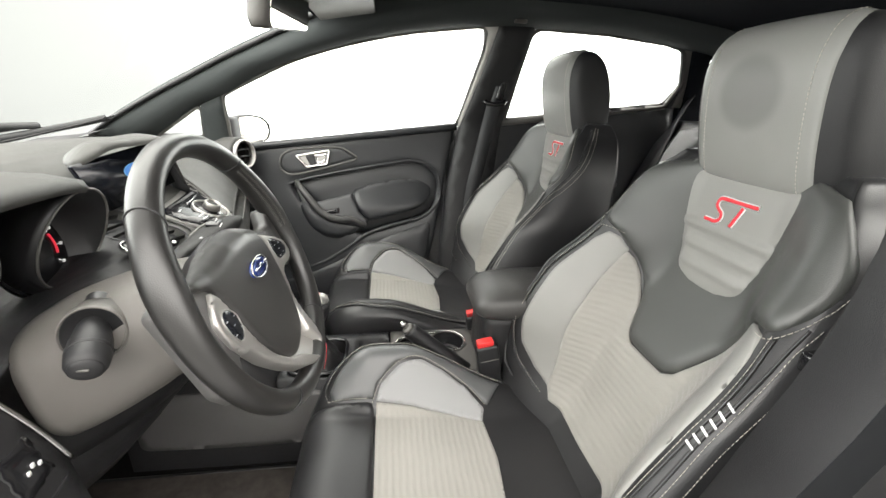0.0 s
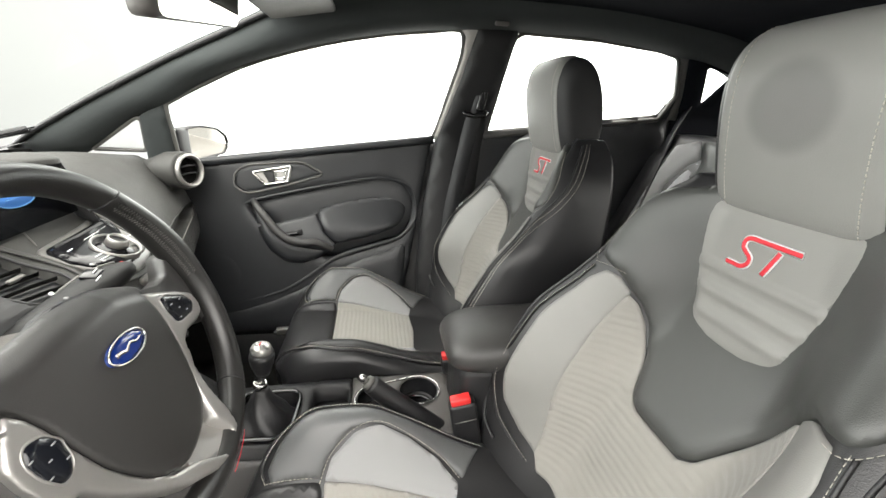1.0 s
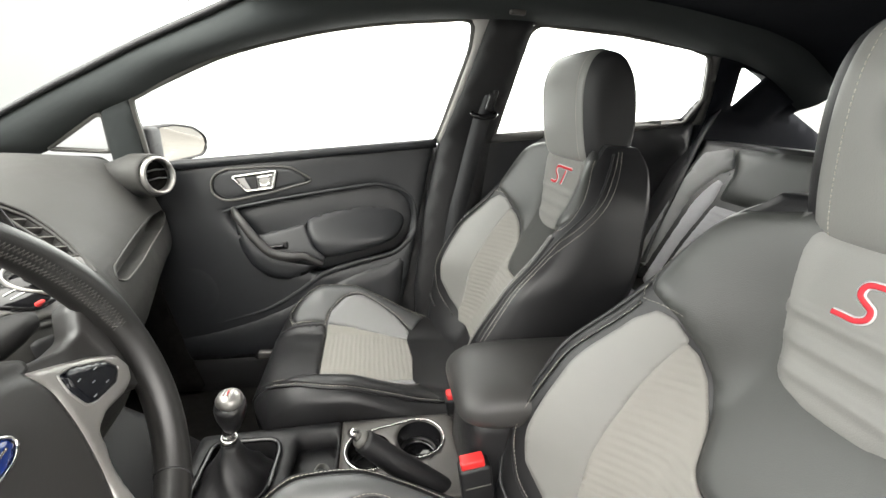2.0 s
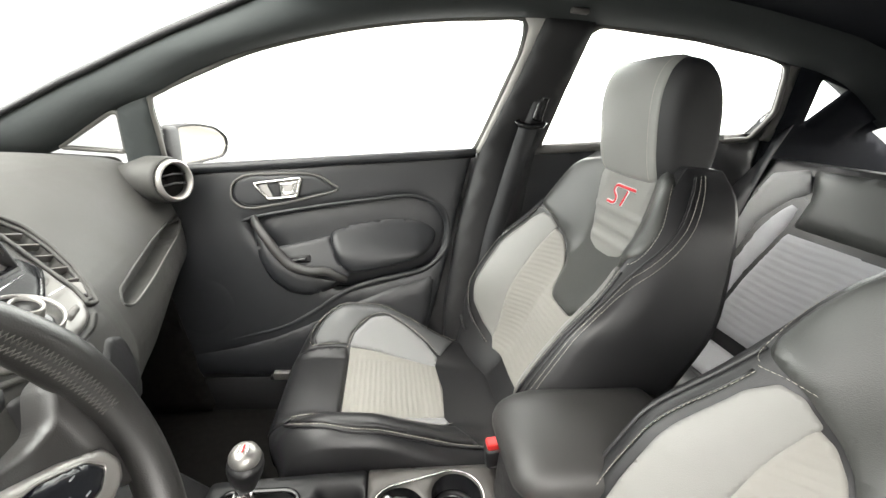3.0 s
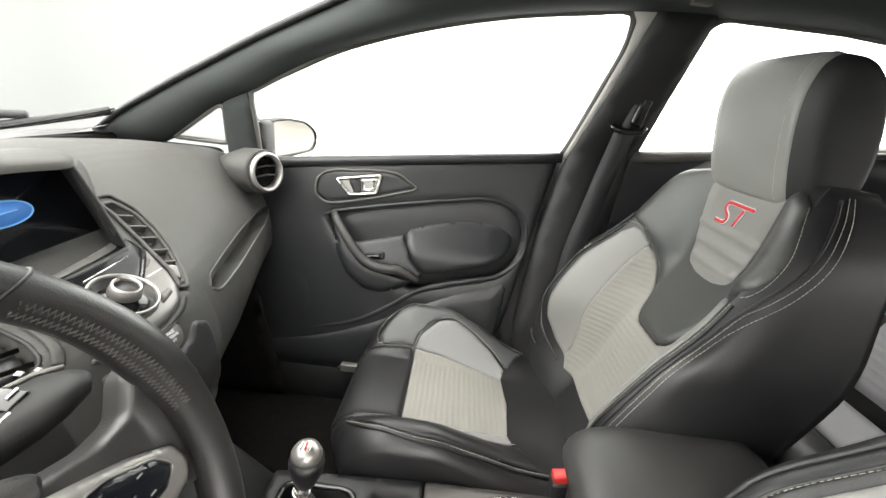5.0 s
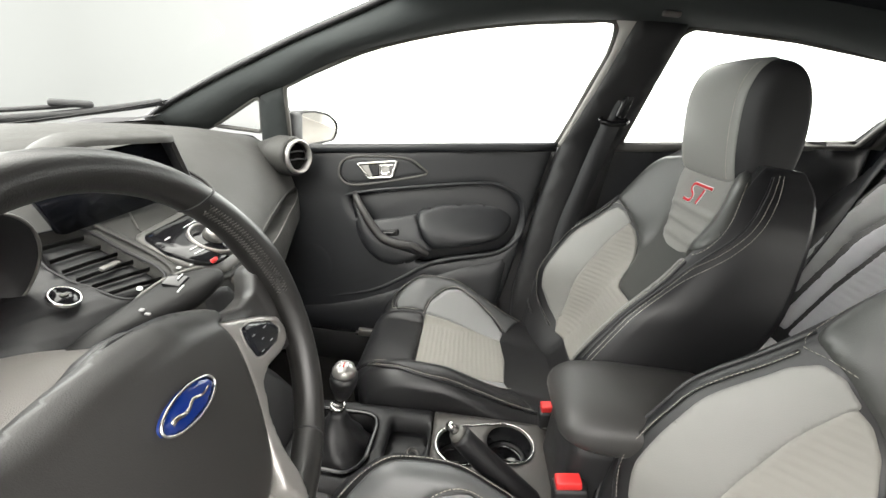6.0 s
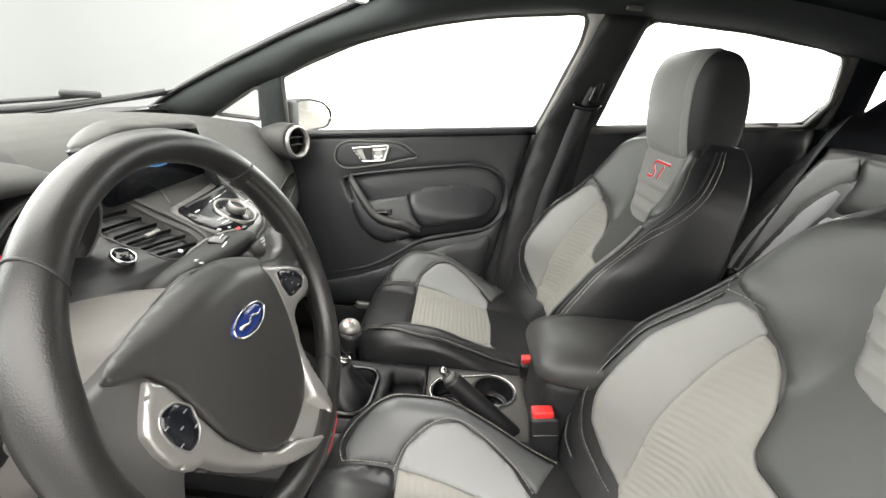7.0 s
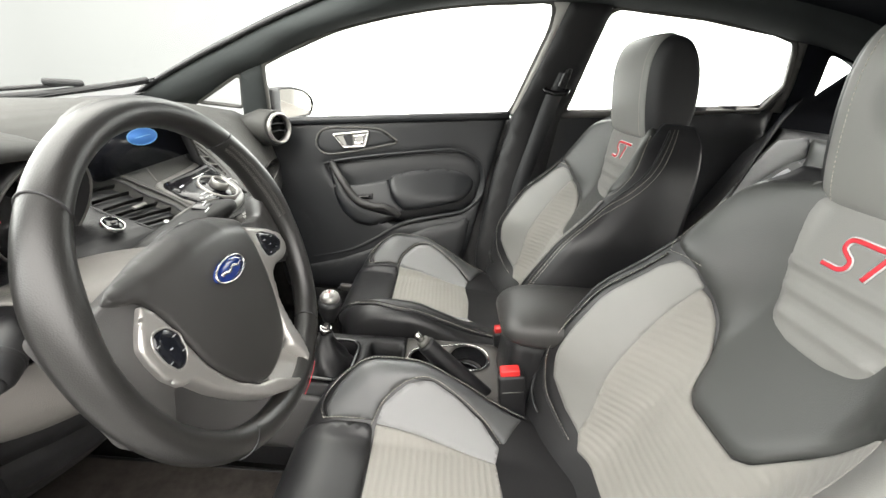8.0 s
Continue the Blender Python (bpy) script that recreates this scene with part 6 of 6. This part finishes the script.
part("mark_bar", tube([SA + ux * .50 + vx * .43 + nz * .010, SA + ux * .66 + vx * .42 + nz * .010], .0022, 5, flat=0.3), SCREEN_PALE, mk)
TIP, HEEL = np.array([-.510, .034, .985]), np.array([-.496, .072, .868])
cut_ = [TIP + (HEEL - TIP) * t + np.array([-.004, .006, 0]) * math.sin(math.pi * t) for t in np.linspace(0, 1, 9)]
inner = [SB + (SB + vx + np.array([0, 0, -.012]) - SB) * t for t in np.linspace(0, 1, 9)]
part("side_wall", loft([[a, b, b + np.array([-.012, .012, 0]), a + np.array([-.006, .010, 0])] for a, b in zip(cut_, inner)]), TRIM, disp, "dark wall beside the screen")
outer_ = []
for t, a in zip(np.linspace(0, 1, 9), cut_):
    b = on_dash(.235 - .135 * t, 2.85 + 1.95 * t) + np.array([0, 0, -.002])
    outer_.append([a * (1 - q) + b * q + np.array([0, 0, -.020 * math.sin(math.pi * q) * (1 - t)]) for q in np.linspace(0, 1, 9)] + [b + np.array([0, 0, -.02]), a + np.array([-.004, .004, -.012])])
sharp(part("shoulder", loft(outer_), DASH, disp, "smooth dashboard shoulder beside the screen"), 50)

# end vent by the passenger door
ev = thing("end_vent", (-0.53, 0.523, 0.85), "round dashboard air vent with grey ring", "air vent")
EC, EN = np.array([-.528, .523, .893]), np.array([0.925, -0.374, 0.09])
part("vent_pod", turned([(.001, -.14), (.030, -.14), (.052, -.06), (.051, -.015), (.048, -.002), (.0455, -.004), (.041, -.036), (.001, -.038)], EC, EN, 36), DASH, ev)
part("vent_ring", turned([(.036, -.002), (.037, .006), (.041, .009), (.0445, .005), (.046, -.004), (.036, -.012)], EC, EN, 40), SILVER, ev, "satin grey ring")
part("vent_core", turned([(.038, .0), (.037, -.025), (.030, -.028), (.002, -.0285), (.002, -.0295), (.040, -.030)], EC, EN, 32), CARPET, ev)
ux2 = np.cross(EN, (0, 0, 1))
ux2 /= np.linalg.norm(ux2)
vx2 = np.cross(ux2, EN)
for t in (-.010, .010):
    part("slat", tube([EC + ux2 * -.037 + vx2 * t - EN / 1.0 * .006, EC + vx2 * (t + .004) - EN * .001, EC + ux2 * .037 + vx2 * t - EN * .006], .0022, 6), MATTE, ev)

# ---- driver floor: added carpet sheet, door light put into its colour ----
mt = thing("lit_floor_carpet", (-0.45, -0.33, 0.27), "added brownish grey carpet sheet, door light put into its colour", "floor mat")
part("carpet", box((-0.45, -0.33, 0.277), (0.62, 0.46, 0.012), 0.005), LIT_CARPET, mt)
part("edging", tube([(-0.45 + x, -0.33 + y, 0.279) for x, y in rounded([(-.31, -.23), (.31, -.23), (.31, .23), (-.31, .23)], .04)], .005, 8, True), MATTE, mt, "black bound edge")

# ---- centre console ----
cons = thing("centre_console", (-0.1, 0.02, 0.27), "black centre console with cup holders", "centre console")
rings = []
for x, zt, wl, wr in ((-0.66, .47, -.072, .09), (-0.55, .485, -.073, .095), (-0.46, .60, -.075, .10), (-0.40, .56, -.075, .10), (-0.34, .500, -.075, .105), (-0.335, .455, -.075, .105), (0.13, .445, -.075, .118), (0.135, .50, -.075, .118), (0.40, .47, -.075, .118)):
    rings.append([(x, wl, .27), (x, wl, zt - .02), (x, wl + .012, zt - .004), (x, wl + .03, zt), (x, wr - .03, zt), (x, wr - .012, zt - .004), (x, wr, zt - .02), (x, wr, .27)])
sharp(part("console_body", loft(rings), TRIM, cons), 60)
part("flank", panel(rounded([(-.62, .475), (-.43, .478), (-.24, .470), (-.20, .455), (-.20, .345), (-.39, .338), (-.62, .345)], .02), lambda x, z: np.array([x, -.080 - .010 * ease((.48 - z) / .1), z]), (-.4, -2, .6), 0.02, 0.003, 0.02, 0.0, 0.006), FLANK_LIT_SPOKE, cons, "smooth grey side of the console")
plate = lambda d: (lambda x, y: np.array([x, y, .4925 + d]))
cups = [((.056, .056), .041), ((-.036, .036), .039)]
round_ = lambda c, r: [(c[0] + r * math.cos(q), c[1] + r * math.sin(q)) for q in np.arange(32) * 2 * math.pi / 32]
bay = rounded([(-.172, -.012), (-.098, -.006), (-.092, .060), (-.098, .086), (-.168, .084)], .016)
gap = rounded([(-.312, -.052), (-.215, -.056), (-.196, -.03), (-.192, .06), (-.206, .080), (-.308, .080)], .018)
part("console_deck", panel(rounded([(-.335, -.072), (-.09, -.072), (-.09, .115), (-.335, .103)], .01), plate(0.0), (0, 0, 3), 0.014, 0.002, 0.006, 0.0, 0.045, holes=[bay, gap]), TRIM, cons)
part("console_plate", panel(rounded([(-.0875, -.072), (.133, -.072), (.133, .116), (-.0875, .115)], .006), plate(0.0), (0, 0, 3), 0.012, 0.002, 0.006, 0.0, 0.045, holes=[round_(*cups[0]), round_(*cups[1])]), PLATE, cons, "taupe top plate round the cup holders")
for (c, r) in cups:
    q = part("cup_holder", turned([(r, .048), (r - .001, .046), (r - .004, .004), (r - .010, .001), (.003, .0005), (.003, .0), (r, .0)], (c[0], c[1], .447), (0, 0, 1), 36), GLOSS, cons, "round black cup holder")
    part("cup_ring", turned([(r - .011, .012), (r - .009, .016), (r - .005, .016), (r - .004, .012)], (c[0], c[1], .447), (0, 0, 1), 30), MATTE, q)
    part("cup_mark", box((c[0], c[1], .449), (.010, .010, .001), 0), SEAL, q)
stad = [(.056 + .046 * math.cos(q), .057 + .046 * math.sin(q)) for q in np.linspace(-math.pi / 2 + .2, math.pi / 2 + .2, 14)] + [(-.036 + .044 * math.cos(q), .036 + .044 * math.sin(q)) for q in np.linspace(math.pi / 2 + .2, 3 * math.pi / 2 + .2, 14)]
part("chrome_rim", tube([(x, y, .4955) for x, y in stad], .0019, 8, True), CHROME, cons, "chrome rim round the cup holders")
part("tray", panel(bay, lambda x, y: np.array([x, y, .458]), (0, 0, 3), 0.012, -0.001, 0.01, 0.0, 0.004), MATTE, cons, "deep black tray")
part("socket", turned([(.008, .0), (.011, .008), (.013, .006), (.014, .0)], (-.120, .030, .460), (.3, -.2, 1), 20), SEAL, cons, "round power socket")
# gear lever
gear = thing("gear_lever", (-0.25, 0.005, 0.49), "gear lever with silver knob and black leather boot", "gear lever")
part("boot_frame", tube([(x, y, .497) for x, y in gap], .005, 8, True, flat=0.7), GLOSS, gear)
rings = []
for t in np.linspace(0, 1, 14):
    w = 0.054 * (1 - t) ** 1.25 + 0.013
    z = .470 + .092 * t
    ring = []
    for q in np.arange(32) * 2 * math.pi / 32:
        f4 = 1 + 0.10 * (1 - t) * math.cos(4 * q) * -1 + 0.12 * math.sin(6 * q + 9 * t) * (1 - t) * t * 3
        ring.append((-.258 + 0.006 * t + w * f4 * math.cos(q), .008 + w * f4 * math.sin(q), z + 0.004 * math.sin(5 * q + 6 * t) * (1 - t)))
    rings.append(ring)
part("boot", loft(rings), LEATHER_BLACK, gear, "folded black leather boot")
part("shaft", tube([(-.255, .006, .555), (-.250, .003, .600), (-.246, .001, .630)], (.010, .009, .012), 14), CHROME, gear)
part("collar", turned([(.010, .0), (.013, .003), (.013, .011), (.010, .014)], (-.2535, .005, .566), (.1, -.05, 1), 20), CHROME, gear)
part("knob_grip", loft([[(-.244 + .002 * t + r * math.cos(q), -.0 + r * math.sin(q), .600 + .042 * t) for q in np.arange(24) * 2 * math.pi / 24] for t, r in ((0, .012), (.2, .015), (.55, .0205), (.85, .0225), (1.08, .0220))]), LEATHER_BLACK, gear)
part("knob_cap", turned([(.001, .014), (.010, .013), (.0165, .009), (.0195, .002), (.0190, -.003), (.001, -.004)], (-.242, .0, .651), (.12, -.1, 1), 28), SILVER, gear, "silver knob cap with printed gate")
for i in range(3):
    part("gate_mark", box((-.248 + i * .006, -.002, .6664), (.0016, .012, .0012), 0), RED if i == 1 else WHITE, gear)
# handbrake
hb = thing("handbrake", (0.10, -0.045, 0.48), "black handbrake lever with chrome button", "handbrake")
line = spline([(.105, -.047, .455), (.07, -.046, .487), (.03, -.044, .523), (-.01, -.041, .558), (-.045, -.038, .590)], 5)
part("lever", tube(line, np.interp(np.arange(len(line)), (0, 8, len(line) - 1), (.024, .021, .0165)), 16, flat=1.1), MATTE, hb)
part("collar", tube([(-.046, -.038, .591), (-.052, -.0375, .597)], (.0145, .0125), 16), SEAL, hb)
part("button", tube([(-.051, -.0375, .596), (-.062, -.037, .606), (-.065, -.037, .609)], (.0075, .0075, .0055), 14), CHROME, hb, "chrome release button")
part("gaiter", box((.10, -.047, .478), (.10, .05, .03), .01), MATTE, hb)
# armrest
ar = thing("armrest_box", (0.22, 0.01, 0.47), "black padded centre armrest on a storage box", "armrest")
rings = []
for x, k in ((.098, .15), (.101, .38), (.108, .58), (.119, .74), (.135, .87), (.158, .95), (.21, 1.0), (.30, 1.02), (.335, 1.0), (.345, .93)):
    w, h = .094 * (.50 + .50 * k), .040 * k
    zc = .652 + .02 * (x - .1) - .010 * (1 - k)
    rings.append([(x, .004 + w * math.copysign(abs(math.cos(q)) ** .7, math.cos(q)), zc + h * math.copysign(abs(math.sin(q)) ** .75, math.sin(q))) for q in np.arange(36) * 2 * math.pi / 36])
part("lid", loft(rings), VINYL, ar, "smooth black padded lid")
part("storage_box", box((.23, .004, .55), (.22, .15, .16), .02), TRIM, ar)
part("hinge_cover", box((.365, .004, .645), (.035, .165, .06), .01), TRIM, ar)
part("seam", tube([(.347, -.085, .66), (.348, -.04, .688), (.348, .05, .688), (.347, .092, .66)], .002, 6), SEAL, ar)


def buckle(x, y, z, label):
    b = thing("belt_buckle", (x + .02, y, z - .08), label, "seat belt buckle", "seat belt buckles")
    lean = Matrix.Rotation(radians(-10), 4, "Y")
    part("housing", box((x + .012, y, z - .052), (.050, .028, .105), .006, lean), MATTE, b)
    part("red_button", box((x, y, z + .002), (.037, .020, .018), .003, lean), RED, b, "red release button")
    part("slot_plate", box((x + .002, y, z - .010), (.044, .025, .012), .003, lean), GLOSS, b)
    part("seam_line", box((x + .010, y - .0145, z - .034), (.040, .002, .0014), 0, lean), SEAL, b)


buckle(.118, -.085, .575, "red seat belt buckle beside the driver seat")
buckle(.135, .118, .535, "red seat belt buckle beside the passenger seat")


# ---- belts, mirrors, small things ----
def belt_band(pts, width, thick=0.0016, across=(1, 0, 0)):
    P, a = spline(pts, 6), np.array(across, float)
    rings = []
    for i, p in enumerate(P):
        d = P[min(i + 1, len(P) - 1)] - P[max(i - 1, 0)]
        w = a - d * (a @ d) / (d @ d)
        w /= np.linalg.norm(w)
        n = np.cross(w, d / np.linalg.norm(d))
        rings.append([p + w * width / 2 + n * thick, p - w * width / 2 + n * thick, p - w * width / 2 - n * thick, p + w * width / 2 - n * thick])
    return loft(rings)


pb = thing("seat_belt", (0.22, 0.57, 0.40), "black seat belt hanging on the pillar beside the passenger seat", "seat belt", "seat belts")
part("webbing", belt_band([(.262, .565, 1.062), (.245, .566, .98), (.225, .563, .88), (.205, .556, .78), (.195, .55, .66), (.19, .55, .50)], .046), WEBBING, pb)
part("upper_webbing", belt_band([(.262, .560, 1.062), (.272, .556, 1.10), (.285, .552, 1.145)], .030), WEBBING, pb)
part("guide", tube([(.228, .556, 1.074), (.234, .555, 1.066), (.262, .552, 1.062), (.290, .551, 1.066), (.296, .551, 1.076)], .0055, 8, flat=1.3), GLOSS, pb, "black belt guide loop")
part("anchor_cover", box((.284, .556, 1.118), (.026, .016, .085), .006, Matrix.Rotation(radians(12), 4, "Y")), GLOSS, pb)
part("height_rail", box((.275, .575, 1.10), (.03, .012, .20), .005, Matrix.Rotation(radians(12), 4, "Y")), TRIM, pb)
db = thing("seat_belt", (0.37, -0.55, 0.30), "black seat belt hanging beside the driver seat", "seat belt", "seat belts")
part("webbing", belt_band([(.385, -.552, 1.02), (.38, -.550, .95), (.372, -.547, .86), (.37, -.547, .74), (.37, -.55, .50)], .046, across=(0.8, 0.6, 0)), WEBBING, db)
part("tongue", box((.358, -.538, .842), (.065, .02, .024), .006), GLOSS, db)
part("guide", tube([(.36, -.562, 1.03), (.385, -.557, 1.015), (.41, -.547, 1.03)], .006, 8), GLOSS, db)
rb_ = thing("seat_belt", (0.8, 0.5, 0.55), "dark rear seat belt running down to its buckle", "seat belt", "seat belts")
part("webbing", belt_band([(.985, .585, 1.12), (.925, .556, 1.035), (.857, .524, .885), (.805, .502, .770), (.762, .472, .678)], .036, across=(0.3, 0.9, 0)), WEBBING, rb_)
part("tongue", box((.750, .464, .655), (.034, .034, .040), .006), GLOSS, rb_)

mir = thing("door_mirror", (-0.58, 0.70, 0.90), "black outside mirror on the passenger door", "mirror")
outl = dense(rounded([(.0, -.005), (.06, -.004), (.160, .004), (.178, .030), (.172, .060), (.13, .086), (.06, .096), (.0, .092)], .016), .008)
uy, vz, o = np.array([.352, .936, .0]), np.array([.04, .0, 1.0]), np.array([-.600, .703, .899])
nrm = np.array([.936, -.352, .0])
c = outl.mean(0)
shell = lambda k, d: [o + uy * (c[0] + (p[0] - c[0]) * k) + vz * (c[1] + (p[1] - c[1]) * k) - nrm * d for p in outl]
part("housing", loft([shell(.965, .003), shell(1.0, -.003), shell(1.035, .0), shell(1.04, .02), shell(.95, .05), shell(.7, .08), shell(.2, .095)]), MATTE, mir)
sharp(part("mirror_glass", loft([shell(.975, .0015), shell(.975, -.0005)]), MIRROR, mir, "clear mirror glass"), 20)
part("mirror_rim", tube([o + uy * p[0] + vz * p[1] + nrm * .002 for p in outl], .0035, 8, True), MATTE, mir)
part("mirror_arm", box((-.612, .694, .942), (.04, .05, .100), .012, Matrix.Rotation(radians(-12), 4, "Z")), MATTE, mir)

rv = thing("rear_view_mirror", (-0.26, -0.06, 1.30), "inside mirror hanging below the headliner", "mirror")
ml = rounded([(-.125, -.030), (.125, -.030), (.120, .032), (-.120, .032)], .02)
ry, rz_, ro = np.array([0.05, .99, .11]), np.array([.12, 0, 1.0]), np.array([-.246, -.055, 1.205])
part("mirror_shell", loft([[ro + ry * p[0] * k + rz_ * p[1] * k + np.array([d, 0, 0]) for p in ml] for k, d in ((1.0, .006), (1.03, .0), (1.0, -.02), (.7, -.035))]), SHROUD, rv)
sharp(part("mirror_glass", loft([[ro + ry * p[0] * k + rz_ * p[1] * k + np.array([d, 0, 0]) for p in ml] for k, d in ((.96, .0062), (.96, .0075))]), MIRROR, rv, "clear mirror glass"), 20)
part("stem", tube([(-.27, -.02, 1.225), (-.29, -.01, 1.26), (-.31, 0, 1.30)], .012, 10), MATTE, rv)
vis = thing("sun_visor", (-0.2, 0.2, 1.27), "grey sun visor folded against the headliner", "sun visor")
part("visor_board", box((-.19, .24, 1.278), (.15, .36, .018), .008, Matrix.Rotation(radians(-10), 4, "Y")), SHROUD, vis)
gh = thing("roof_clip", (0.30, 0.462, 1.305), "small grey clip in the headliner edge", "clip")
part("clip", box((.292, .446, 1.290), (.036, .014, .010), .003), SHROUD, gh)

wip = thing("wiper", (-1.1, 0.4, 0.93), "black windshield wiper resting outside the glass", "wiper")
part("blade", tube(spline([(-1.30, .20, .900), (-1.16, .44, .926), (-1.03, .545, .958), (-.935, .592, .984)], 6), .006, 8, flat=1.6), MATTE, wip)
part("arm", tube(spline([(-1.32, .24, .915), (-1.17, .46, .945), (-1.08, .53, .965)], 5), .006, 8), MATTE, wip)
part("arm_head", box((-1.11, .50, .962), (.03, .09, .018), .007, Matrix.Rotation(radians(-48), 4, "Z")), MATTE, wip)
